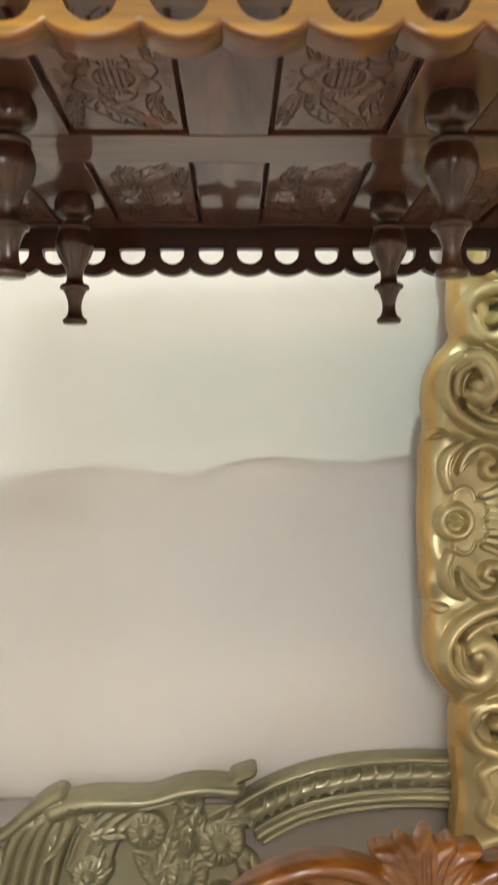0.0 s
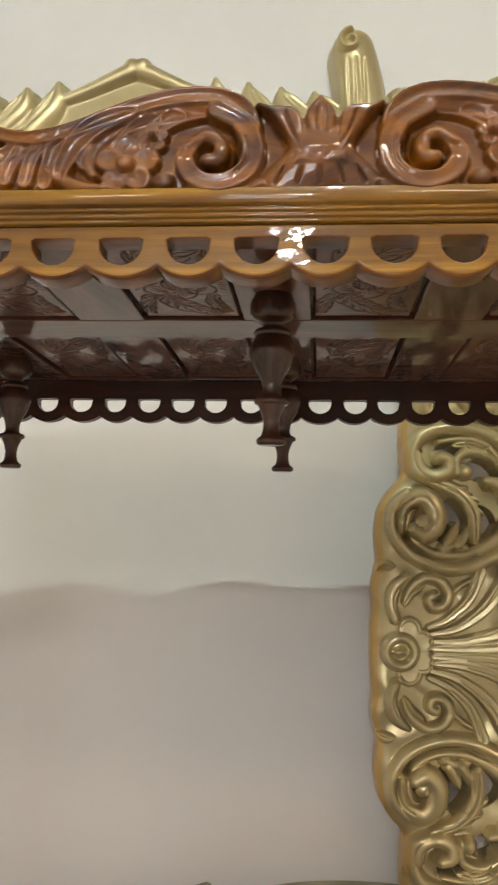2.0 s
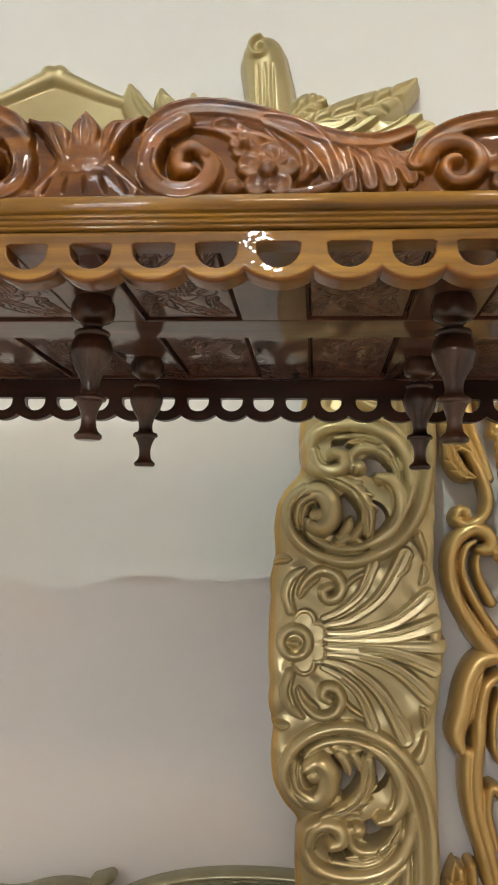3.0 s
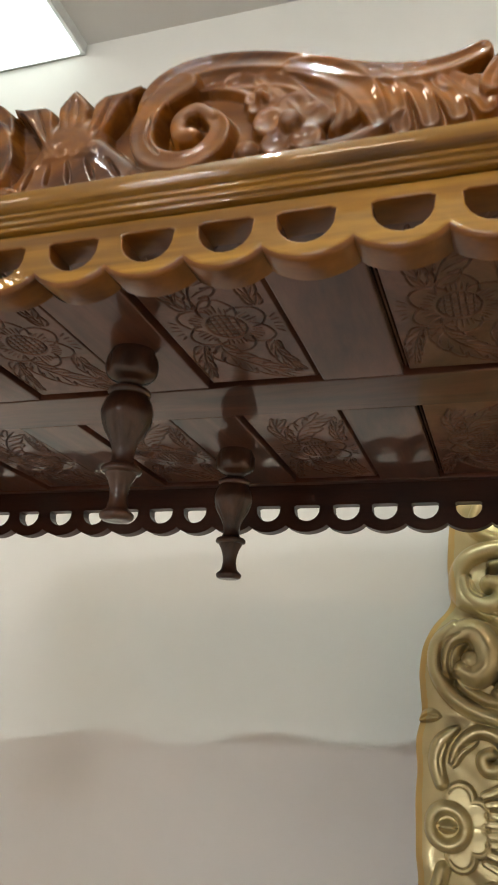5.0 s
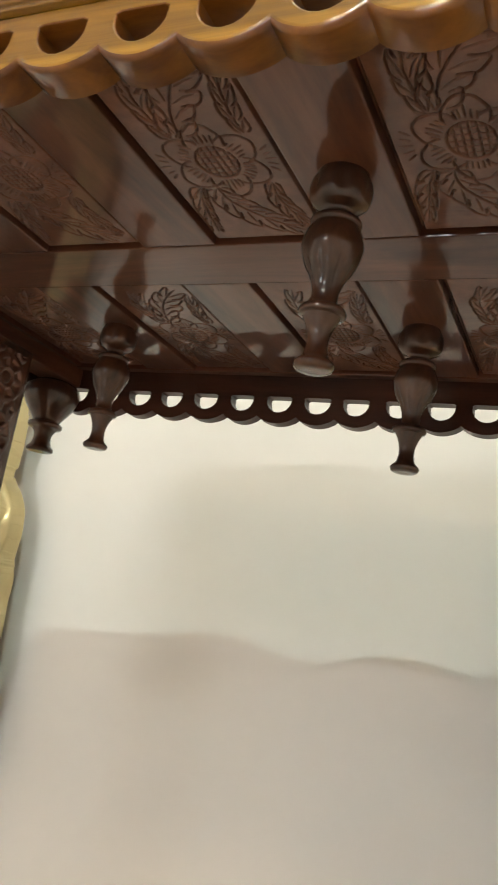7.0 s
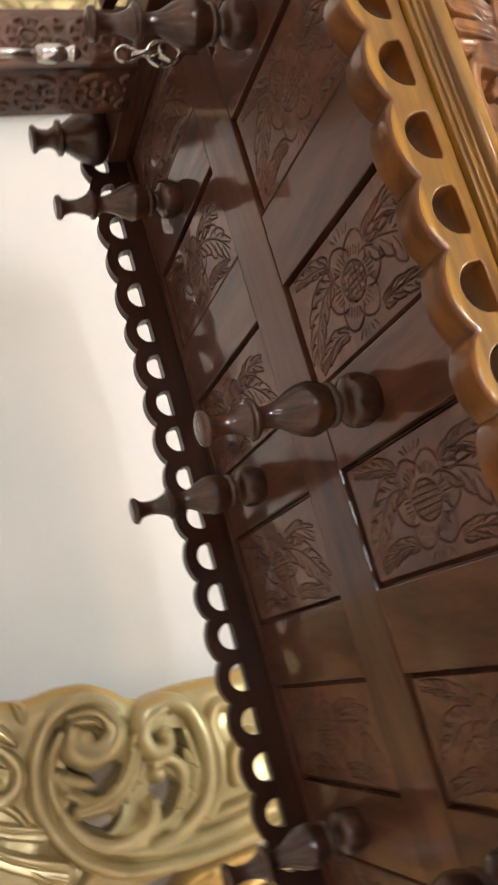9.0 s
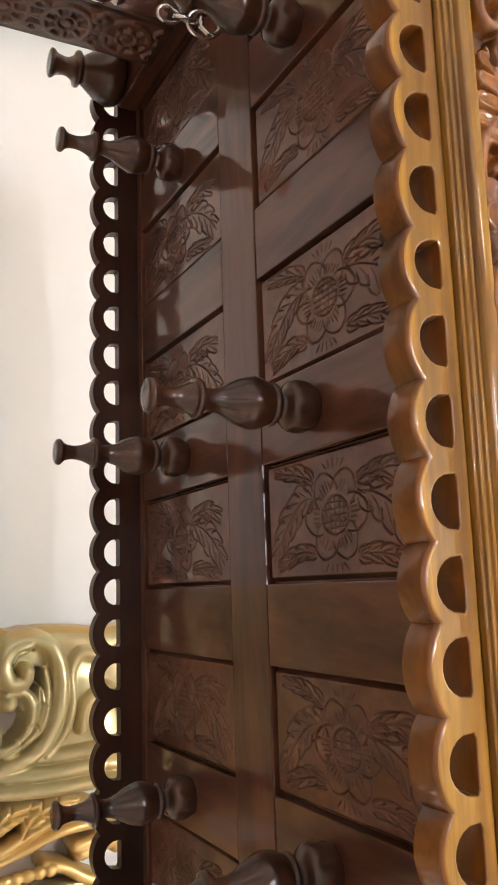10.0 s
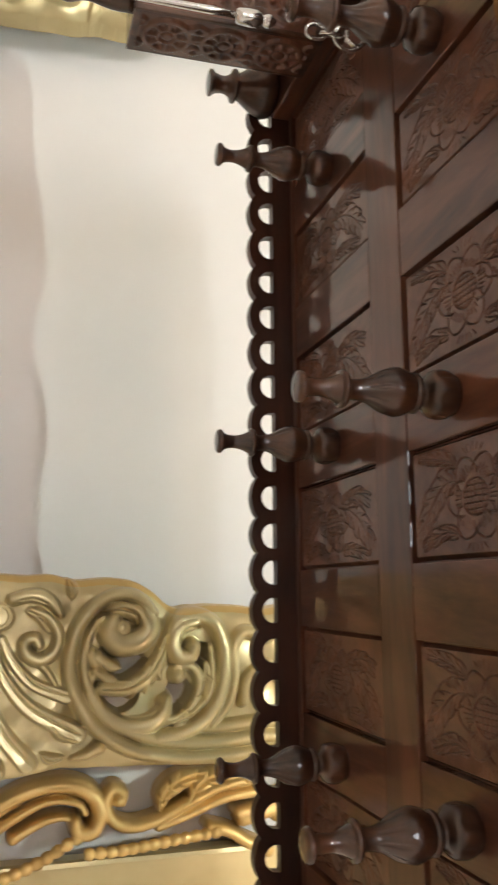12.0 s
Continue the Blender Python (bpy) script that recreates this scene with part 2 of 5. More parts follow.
class Relief:
    """A carved face over x0..x1, z0..z1. Height is along -y; what no stroke covers is cut through, unless there is a ground."""

    def __init__(self, x0, x1, z0, z1, cell):
        self.xs = np.arange(x0, x1 + cell, cell)
        self.zs = np.arange(z0, z1 + cell, cell)
        self.X, self.Z = np.meshgrid(self.xs, self.zs)
        self.F = np.full(self.X.shape, -0.02)
        self.H = np.zeros(self.X.shape)
        self.cell = cell

    def ground(self, field, height):
        """field: signed distance inside the ground, positive inside."""
        inside = field > -self.cell * 2
        self.F = np.maximum(self.F, np.clip(field, -0.02, 0.02))
        self.H = np.where(inside, np.maximum(self.H, height), self.H)

    def window(self, x, z, pad):
        i0, i1 = np.searchsorted(self.xs, (x.min() - pad, x.max() + pad))
        j0, j1 = np.searchsorted(self.zs, (z.min() - pad, z.max() + pad))
        return slice(max(j0 - 1, 0), j1 + 1), slice(max(i0 - 1, 0), i1 + 1)

    def distance(self, pts, pad):
        p = np.array(pts)
        win = self.window(p[:, 0], p[:, 1], pad)
        X, Z = self.X[win], self.Z[win]
        best = np.full(X.shape, 9.0)
        along = np.zeros(X.shape)
        n = len(p) - 1
        for i in range(n):
            a, d = p[i], p[i + 1] - p[i]
            L = max(d @ d, 1e-12)
            t = np.clip(((X - a[0]) * d[0] + (Z - a[1]) * d[1]) / L, 0, 1)
            dist = np.hypot(X - a[0] - t * d[0], Z - a[1] - t * d[1])
            near = dist < best
            best = np.where(near, dist, best)
            along = np.where(near, (i + t) / n, along)
        return win, best, along

    def ridge(self, pts, r0, r1, h0, h1, base=0.0, groove=0.0, mid=None, open_edge=True, scoop=0.0):
        """A rounded rib along pts, from radius r0 and height h0 to r1 and h1 (mid: radius halfway). groove: a cut along its crown."""
        rmax = max(r0, r1, mid or 0)
        win, d, t = self.distance(pts, rmax + 3 * self.cell)
        r = r0 + (r1 - r0) * t if mid is None else (r0 * (1 - t) + r1 * t) * (1 - 4 * t * (1 - t)) + mid * 4 * t * (1 - t)
        h = h0 + (h1 - h0) * t
        k = np.clip(1 - (d / np.maximum(r, 1e-5)) ** 2, 0, 1)
        up = base + h * np.sqrt(k)
        if scoop:
            e = np.clip(d / np.maximum(r, 1e-5), 0, 1)
            up = base + h * np.sqrt(np.clip(1 - e ** 6, 0, 1)) * (1 - scoop * (1 - e * e))
        if groove:
            up = up - groove * np.exp(-(d / (0.22 * r + 1e-5)) ** 2) * (k > 0)
        self.H[win] = np.where((d < r) & (up > self.H[win]), up, self.H[win])
        if open_edge:
            self.F[win] = np.maximum(self.F[win], np.clip(r - d, -0.02, 0.02))

    def cut(self, pts, width, depth, fade=True):
        """A V-shaped gouge that runs out at both ends."""
        win, d, t = self.distance(pts, width + 2 * self.cell)
        w = width * (np.sqrt(np.clip(4 * t * (1 - t), 0.05, 1)) if fade else 1)
        self.H[win] -= depth * np.clip(1 - d / w, 0, 1)

    def dome(self, x, z, r, h, base=0.0, squash=1.0, turn=0.0):
        pad = r * max(1, squash) + 3 * self.cell
        win = self.window(np.array([x]), np.array([z]), pad)
        dx, dz = self.X[win] - x, self.Z[win] - z
        c, s = math.cos(radians(turn)), math.sin(radians(turn))
        u, v = (dx * c + dz * s), (-dx * s + dz * c) / squash
        d = np.hypot(u, v)
        up = base + h * np.sqrt(np.clip(1 - (d / r) ** 2, 0, 1))
        self.H[win] = np.where((d < r) & (up > self.H[win]), up, self.H[win])
        self.F[win] = np.maximum(self.F[win], np.clip(r - d, -0.02, 0.02))

    def cup(self, x, z, r, h, base=0.0, hollow=0.4):
        """A petal: a disc with a raised, rounded rim."""
        win = self.window(np.array([x]), np.array([z]), r + 3 * self.cell)
        e = np.hypot(self.X[win] - x, self.Z[win] - z) / r
        up = base + h * np.sqrt(np.clip(1 - e ** 5, 0, 1)) * (1 - hollow * np.clip(1 - e * e, 0, 1))
        self.H[win] = np.where((e < 1) & (up > self.H[win]), up, self.H[win])
        self.F[win] = np.maximum(self.F[win], np.clip(r - e * r, -0.02, 0.02))

    def leaf(self, pts, width, h, base=0.0, ribs=0):
        """A pointed leaf along pts with a cut down its middle and ribs to the sides."""
        self.ridge(pts, width * 0.25, width * 0.12, h, h * 0.7, base, mid=width)
        self.cut(pts, width * 0.28, h * 0.4)
        p = np.array(pts)
        for i in range(ribs):
            k = int((i + 1) / (ribs + 1) * (len(p) - 1))
            d = p[min(k + 1, len(p) - 1)] - p[max(k - 1, 0)]
            d = d / max(np.hypot(*d), 1e-6)
            for s in (-1, 1):
                nrm = np.array((-d[1], d[0])) * s
                self.cut([tuple(p[k]), tuple(p[k] + d * width * 0.7 + nrm * width * 0.8)], width * 0.16, h * 0.3)

    def rose(self, x, z, r, h, petals=6, base=0.0, turn=0.0, core=0.36):
        for i in range(petals):
            a = radians(turn + 360 * i / petals)
            self.cup(x + 0.6 * r * math.cos(a), z + 0.6 * r * math.sin(a), 0.45 * r, h * (0.50 + 0.10 * (i % 2)), base, 0.5)
        self.dome(x, z, core * r, h * 0.5, base + h * 0.55)

    def blur(self, n=1):
        for _ in range(n):
            P = np.pad(self.H, 1, mode="edge")
            self.H = 0.5 * self.H + 0.125 * (P[:-2, 1:-1] + P[2:, 1:-1] + P[1:-1, :-2] + P[1:-1, 2:])

    def mesh(self, name, thickness, back=False, lift=None, flare=0.0, rounded=False, skirt=None):
        """The mesh, its back in the plane y = 0 and its ground at y = -thickness. lift(X, Z): a bend along y."""
        F, H, X, Z = self.F, self.H, self.X.copy(), self.Z.copy()
        gz, gx = np.gradient(F, self.cell)
        g2 = gx * gx + gz * gz + 1e-6
        keep_v = F > 0
        cells = keep_v[:-1, :-1] | keep_v[1:, :-1] | keep_v[:-1, 1:] | keep_v[1:, 1:]
        step = np.clip(-F / np.sqrt(g2), 0, 1.2 * self.cell)
        move = F < 0
        X = np.where(move, X + step * gx / np.sqrt(g2), X)
        Z = np.where(move, Z + step * gz / np.sqrt(g2), Z)
        used = np.zeros(F.shape, bool)
        used[:-1, :-1] |= cells
        used[1:, :-1] |= cells
        used[:-1, 1:] |= cells
        used[1:, 1:] |= cells
        ids = -np.ones(F.shape, int)
        ids[used] = np.arange(used.sum())
        Y = -(thickness + H)
        extra = lift(X, Z) if lift else 0 * X
        top = np.stack([X[used], (Y + extra)[used], Z[used]], 1)
        j, i = np.nonzero(cells)
        quads = np.stack([ids[j, i], ids[j, i + 1], ids[j + 1, i + 1], ids[j + 1, i]], 1)
        e = np.concatenate([quads[:, [0, 1]], quads[:, [1, 2]], quads[:, [2, 3]], quads[:, [3, 0]]])
        key = np.minimum(e[:, 0], e[:, 1]) * (len(top) + 1) + np.maximum(e[:, 0], e[:, 1])
        _, first, count = np.unique(key, return_index=True, return_counts=True)
        rim = e[first[count == 1]]
        n = len(top)
        rim_v = np.unique(rim)
        where = -np.ones(n, int)
        where[rim_v] = np.arange(len(rim_v))
        a = top[rim_v]
        low = a.copy()
        low[:, 1] = extra[used][rim_v] if lift else 0.0
        if skirt:
            low[:, 1] = np.minimum(low[:, 1], a[:, 1] + skirt(a[:, 0], a[:, 2]))
        if flare:
            out = np.stack([(gx / np.sqrt(g2))[used][rim_v], (gz / np.sqrt(g2))[used][rim_v]], 1)
            wide = flare(a[:, 0], a[:, 2]) if callable(flare) else flare
            low[:, 0] -= wide * out[:, 0]
            low[:, 2] -= wide * out[:, 1]
        m = len(rim_v)
        sides = np.stack([n + where[rim[:, 1]], n + where[rim[:, 0]], n + m + where[rim[:, 0]], n + m + where[rim[:, 1]]], 1)
        verts = np.concatenate([top, a, low])
        faces = np.concatenate([quads, sides])
        if rounded:
            half = a * 0.35 + low * 0.65
            half[:, [0, 2]] = a[:, [0, 2]] * 0.15 + low[:, [0, 2]] * 0.85
            verts = np.concatenate([top, half, low])
            outer = np.stack([rim[:, 1], rim[:, 0], n + where[rim[:, 0]], n + where[rim[:, 1]]], 1)
            faces = np.concatenate([quads, outer, sides])
        if back:
            b = top.copy()
            b[:, 1] = extra[used] if lift else 0.0
            verts = np.concatenate([verts, b])
            faces = np.concatenate([faces, quads[:, ::-1] + n + 2 * m])
        me = bpy.data.meshes.new(name)
        me.vertices.add(len(verts))
        me.vertices.foreach_set("co", verts.astype(np.float32).ravel())
        me.loops.add(len(faces) * 4)
        me.loops.foreach_set("vertex_index", faces.astype(np.int32).ravel())
        me.polygons.add(len(faces))
        me.polygons.foreach_set("loop_start", np.arange(0, len(faces) * 4, 4, dtype=np.int32))
        flat = np.zeros(len(faces), bool)
        flat[: len(quads)] = True
        if rounded:
            flat[:] = True
        me.update(calc_edges=True)
        me.validate()
        me.polygons.foreach_set("use_smooth", np.resize(flat, len(me.polygons)))
        me.update()
        return me


# ---- the room ----
CEIL, WALL_Y = 3.735, 1.46
X0, X1, Y0 = -4.2, 4.2, -7.5


def slab(name, x0, x1, y0, y1, z0, z1, material, label, category):
    ob = part(name, box_bm(x0, x1, y0, y1, z0, z1), material)
    return tagged(ob, label, category, kind="structure")


slab("wall_north", X0, X1, WALL_Y, WALL_Y + 0.2, 0, CEIL, M_WALL, "plain off-white painted shop wall behind the carved furniture", "wall")
WIN = (-1.95, 0.15, 1.05, 2.15)
slab("wall_south_1", X0, WIN[0], Y0 - 0.2, Y0, 0, CEIL, M_WALL, "plain off-white painted wall across the shop", "wall")
slab("wall_south_2", WIN[1], X1, Y0 - 0.2, Y0, 0, CEIL, M_WALL, "plain off-white painted wall across the shop", "wall")
slab("wall_south_3", WIN[0], WIN[1], Y0 - 0.2, Y0, WIN[3], CEIL, M_WALL, "plain off-white painted wall over the shop window", "wall")
slab("wall_south_4", WIN[0], WIN[1], Y0 - 0.2, Y0, 0, WIN[2], M_WALL, "plain off-white painted wall under the shop window", "wall")
for x0, x1, z0, z1 in ((WIN[0], WIN[0] + 0.05, WIN[2], WIN[3]), (WIN[1] - 0.05, WIN[1], WIN[2], WIN[3]), (WIN[0] + 0.05, WIN[1] - 0.05, WIN[3] - 0.05, WIN[3]), (WIN[0] + 0.05, WIN[1] - 0.05, WIN[2], WIN[2] + 0.05)):
    slab("trim", x0, x1, Y0 - 0.21, Y0 + 0.01, z0, z1, M_FRAME, "white painted frame of the shop window", "trim")
slab("backdrop", WIN[0] - 0.5, WIN[1] + 0.5, Y0 - 0.65, Y0 - 0.60, 0.5, 2.8, glow("daylight_glow", (0.88, 0.96, 1.0), 8), "bright daylight outside the shop window", "backdrop")
slab("wall_east", X1, X1 + 0.2, Y0 - 0.2, WALL_Y + 0.2, 0, CEIL, M_WALL, "plain off-white painted side wall", "wall")
slab("wall_west", X0 - 0.2, X0, Y0 - 0.2, WALL_Y + 0.2, 0, CEIL, M_WALL, "plain off-white painted side wall", "wall")
slab("floor", X0 - 0.2, X1 + 0.2, Y0 - 0.7, WALL_Y + 0.2, -0.1, 0, M_FLOOR, "glossy beige tiled shop floor", "floor")
slab("ceiling", X0 - 0.2, X1 + 0.2, Y0 - 0.2, WALL_Y + 0.2, CEIL, CEIL + 0.1, M_CEIL, "plain pale grey painted ceiling", "ceiling")
slab("trim", -1.29, -1.21, 0.2, 1.08, CEIL - 0.012, CEIL, M_ORANGE, "flat orange strip across the pale ceiling", "trim")


def panel_lamp(x, y, sx, sy, strength, colour, label, z=CEIL, drop=0.05):
    """A flat LED panel on the ceiling: a frame and a bright diffuser."""
    t = thing("ceiling_light", (x, y, z - drop), label, "ceiling light", "ceiling lights")
    bm = box_bm(-sx / 2 - 0.015, sx / 2 + 0.015, -sy / 2 - 0.015, sy / 2 + 0.015, 0.004, drop, 0.003)
    part("frame", bm, M_FRAME, t)
    part("diffuser", box_bm(-sx / 2, sx / 2, -sy / 2, sy / 2, -0.004, 0.003), glow("lamp_glow", colour, strength), t, "bright white diffuser")
    return t


COOL, WARM, NEUTRAL = (0.82, 1.0, 0.92), (1.0, 0.80, 0.60), (0.95, 0.98, 0.96)
panel_lamp(-1.56, 1.27, 1.25, 0.34, 2.4, COOL, "bright cool-white LED panel on the ceiling by the wall")
panel_lamp(0.15, -0.76, 0.032, 0.032, 13200, COOL, "small bright LED downlight on the pale ceiling")
panel_lamp(-0.08, -4.68, 0.17, 0.17, 440, NEUTRAL, "small bright LED downlight on the pale ceiling")
# three unseen warm panels, added as soft fill for the whole room
panel_lamp(1.5, -3.0, 1.2, 0.3, 60, WARM, "unseen warm-white fill panel added on the pale ceiling")
panel_lamp(-2.75, -3.0, 1.2, 0.3, 60, WARM, "unseen warm-white fill panel added on the pale ceiling")
panel_lamp(2.6, -0.6, 0.6, 0.6, 30, WARM, "unseen warm-white fill panel added on the pale ceiling")

tube_light = thing("tube_light", (-0.75, -6.58, CEIL), "long bright white LED batten under the pale ceiling", "tube light")
part("housing", box_bm(-0.98, 0.98, -0.06, 0.028, -0.135, 0.0, 0.004), M_FRAME, tube_light)
part("diffuser", box_bm(-0.95, 0.95, 0.0285, 0.036, -0.125, -0.045), glow("tube_glow", NEUTRAL, 290), tube_light, "bright white diffuser")

# ---- the swing frame with its canopy ----
RX0, RX1, RY1, UNDER = -0.80, 0.936, 0.86, 1.95
PITCH, CUSP0 = 0.0692, 0.1065
COLS = [-0.681 + 0.246 * i for i in range(6)]
PW, ROW_A, ROW_B = 0.148, (0.045, 0.380), (0.482, 0.818)

canopy = thing("swing_canopy", (0, 0, 0), "varnished carved teak swing frame with a panelled canopy on turned posts", "swing")


def scallop_board(x0, x1, top, seed, vary, drop=0.053):
    """A board with a scalloped lower edge and a D-shaped hole over each scallop."""
    rnd = random.Random(seed)
    first = math.ceil((x0 - CUSP0) / PITCH)
    last = math.floor((x1 - CUSP0) / PITCH)
    cusps = [CUSP0 + PITCH * k + rnd.uniform(-vary, vary) for k in range(first, last + 1)]
    xs = ([x0] if cusps[0] - x0 > 0.02 else []) + cusps + ([x1] if x1 - cusps[-1] > 0.02 else [])
    xs[0], xs[-1] = x0, x1
    line, holes = [], []
    for a, b in zip(xs, xs[1:]):
        n = 14
        for i in range(n):
            t = i / n
            line.append((a + (b - a) * t, UNDER - drop - 0.0125 * math.sin(math.pi * t) ** 0.75))
        if b - a > 0.045:
            c, w, z = (a + b) / 2 + rnd.uniform(-0.002, 0.002), 0.0225 + rnd.uniform(-0.001, 0.001), UNDER - 0.018
            ring = [(c - w, z - 0.002), (c - w + 0.004, z), (c + w - 0.004, z), (c + w, z - 0.002)]
            ring += [(c + w * math.cos(q), z - 0.006 - 0.022 * math.sin(q)) for q in (math.pi * k / 10 for k in range(1, 10))]
            holes.append(ring)
    line.append((x1, UNDER - drop))
    return [line + [(x1, top), (x0, top)]] + holes


def bevelled(bm):
    """A wide roll along the scallops, a fine one round the rest."""
    front = [e for e in bm.edges if len(e.link_faces) == 2 and e.calc_face_angle(0) > 0.9 and max(abs(v.co.y) for v in e.verts) < 1e-5]
    low = [e for e in front if max(v.co.z for v in e.verts) < UNDER - 0.048]
    rest = [e for e in front if max(v.co.z for v in e.verts) > UNDER - 0.048]
    bmesh.ops.bevel(bm, geom=rest, offset=0.0018, segments=3, profile=0.5, affect="EDGES")
    low = [e for e in low if e.is_valid]
    bmesh.ops.bevel(bm, geom=low, offset=0.0052, segments=4, profile=0.5, affect="EDGES")
    for e in bm.edges:
        flat = [abs(f.normal.y) > 0.999 for f in e.link_faces]
        e.smooth = len(flat) == 2 and flat[0] == flat[1] and e.calc_face_angle(0) < 0.7
    return bm


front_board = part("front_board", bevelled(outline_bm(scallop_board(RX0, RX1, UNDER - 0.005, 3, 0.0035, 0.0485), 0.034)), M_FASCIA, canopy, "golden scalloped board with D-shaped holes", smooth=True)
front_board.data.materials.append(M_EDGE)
# golden on the front face, darker and redder on all the others
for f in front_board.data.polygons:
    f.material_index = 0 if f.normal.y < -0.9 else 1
bk = part("back_board", outline_bm(scallop_board(RX0, RX1, UNDER + 0.05, 8, 0.003), 0.022), M_BACK, canopy, "dark scalloped board with D-shaped holes")
bk.location = (0, RY1 - 0.022, -0.018)
for x, yaw in ((RX0, 90), (RX1 - 0.022, 90)):
    loops = scallop_board(0.036, RY1 - 0.026, UNDER + 0.03, 5, 0.002)
    ob = part("side_board", outline_bm(loops, 0.022), M_BACK, canopy)
    ob.matrix_local = pose(x + 0.022, 0, 0, 0, 0, yaw)


def moulding_bm(x0, x1):
    """A stepped moulding above the front board."""
    prof = [(0.024, 0.000), (-0.003, 0.000)]
    for y, z0, z1, out in ((-0.004, 0.0004, 0.0040, 0.0022), (-0.0065, 0.0050, 0.0092, 0.0024), (-0.0095, 0.0104, 0.0146, 0.0024)):
        for k in range(9):
            a = math.pi * k / 8
            prof.append((y - out * math.sin(a) ** 0.6, z0 + (z1 - z0) * (1 - math.cos(a)) / 2))
    # plain upper band, slightly rounded
    prof += [(-0.0105, 0.0158), (-0.0150, 0.0162), (-0.0168, 0.0180), (-0.0172, 0.0250), (-0.0168, 0.0310), (-0.0150, 0.0332)]
    prof += [(-0.0125, 0.0335), (0.024, 0.0335)]
    bm = bmesh.new()
    a = [bm.verts.new((x0, y, z)) for y, z in prof]
    b = [bm.verts.new((x1, y, z)) for y, z in prof]
    for i in range(len(prof)):
        k = (i + 1) % len(prof)
        bm.faces.new((a[i], a[k], b[k], b[i]))
    bm.faces.new(a)
    bm.faces.new(b)
    bmesh.ops.recalc_face_normals(bm, faces=bm.faces[:])
    return bm


mo = part("moulding", moulding_bm(RX0 - 0.01, RX1 + 0.01), M_FASCIA, canopy, "stepped golden moulding", smooth=True)
mo.location = (0, 0, UNDER - 0.0048)


# crest: lobes, volutes, a shell and flowers, mirrored about its middle
CX, CZ, CH = 0.068, UNDER + 0.0265, Matrix.Diagonal((1, 1, 0.92, 1))


def crest_half(R, s, cx):
    def q(pts):
        return [(cx + s * x, z) for x, z in pts]

    # outer rib that sweeps down to the tip
    R.ridge(q(bez((0.072, 0.060), (0.064, 0.128), (0.150, 0.116), (0.200, 0.097)) + bez((0.200, 0.097), (0.250, 0.077), (0.300, 0.052), (0.346, 0.078))[1:]), 0.0125, 0.009, 0.017, 0.010, 0.004, scoop=0.45)
    # volute: a broad C that rolls in to a flat comma
    R.ridge(q(smooth_profile([(0.104, 0.092), (0.078, 0.074), (0.068, 0.046), (0.076, 0.020), (0.102, 0.008), (0.128, 0.016), (0.138, 0.038), (0.128, 0.056)], 5)), 0.013, 0.008, 0.020, 0.014, 0.004, mid=0.0125, scoop=0.3)
    R.ridge(q(smooth_profile([(0.132, 0.052), (0.116, 0.062), (0.102, 0.052), (0.104, 0.036), (0.114, 0.034)], 5)), 0.008, 0.009, 0.014, 0.018, 0.004, mid=0.0105)
    R.cut(q(smooth_profile([(0.090, 0.072), (0.084, 0.046), (0.094, 0.024), (0.116, 0.022), (0.124, 0.038)], 5)), 0.0028, 0.010)
    R.cut(q(smooth_profile([(0.076, 0.060), (0.074, 0.036), (0.086, 0.018)], 5)), 0.0018, 0.005)
    R.cut(q(smooth_profile([(0.120, 0.054), (0.110, 0.050), (0.110, 0.040)], 5)), 0.0018, 0.006)
    # acanthus over the volute, that falls behind the flower
    for i in range(3):
        R.ridge(q(bez((0.118 + 0.026 * i, 0.092 - 0.003 * i), (0.140 + 0.026 * i, 0.096 - 0.004 * i), (0.166 + 0.026 * i, 0.087 - 0.006 * i), (0.178 + 0.032 * i, 0.060 - 0.012 * i))), 0.008, 0.010, 0.012, 0.012, 0.003, mid=0.0125, scoop=0.55)
    R.ridge(q(bez((0.196, 0.093), (0.226, 0.088), (0.256, 0.071), (0.268, 0.022))), 0.009, 0.009, 0.014, 0.012, 0.004, mid=0.0155, scoop=0.5)
    R.ridge(q(bez((0.222, 0.006), (0.240, 0.004), (0.262, 0.010), (0.284, 0.030))), 0.006, 0.004, 0.010, 0.008, 0.003, mid=0.010)
    R.ridge(q(bez((0.232, 0.020), (0.240, 0.030), (0.242, 0.042), (0.236, 0.054))), 0.006, 0.005, 0.011, 0.009, 0.003, mid=0.008)
    # flowers
    R.rose(cx + s * 0.198, 0.032, 0.034, 0.019, 5, 0.005, turn=90, core=0.28)
    R.rose(cx + s * 0.172, 0.064, 0.017, 0.015, 5, 0.006, turn=20, core=0.3)
    R.dome(cx + s * 0.160, 0.014, 0.012, 0.010, 0.004)
    # ribbed leaf along the tail
    for i in range(5):
        x = 0.266 + 0.021 * i
        top = 0.076 - 0.0075 * i
        R.ridge(q(bez((x - 0.010, top), (x + 0.004, top - 0.004), (x + 0.016, top * 0.6), (x + 0.019, 0.012 + 0.003 * i))), 0.010, 0.0085, 0.013 - 0.001 * i, 0.010, 0.003, scoop=0.5)
    R.ridge(q(bez((0.062, 0.008), (0.075, 0.0), (0.10, -0.002), (0.135, 0.004))), 0.008, 0.006, 0.010, 0.008, 0.003)


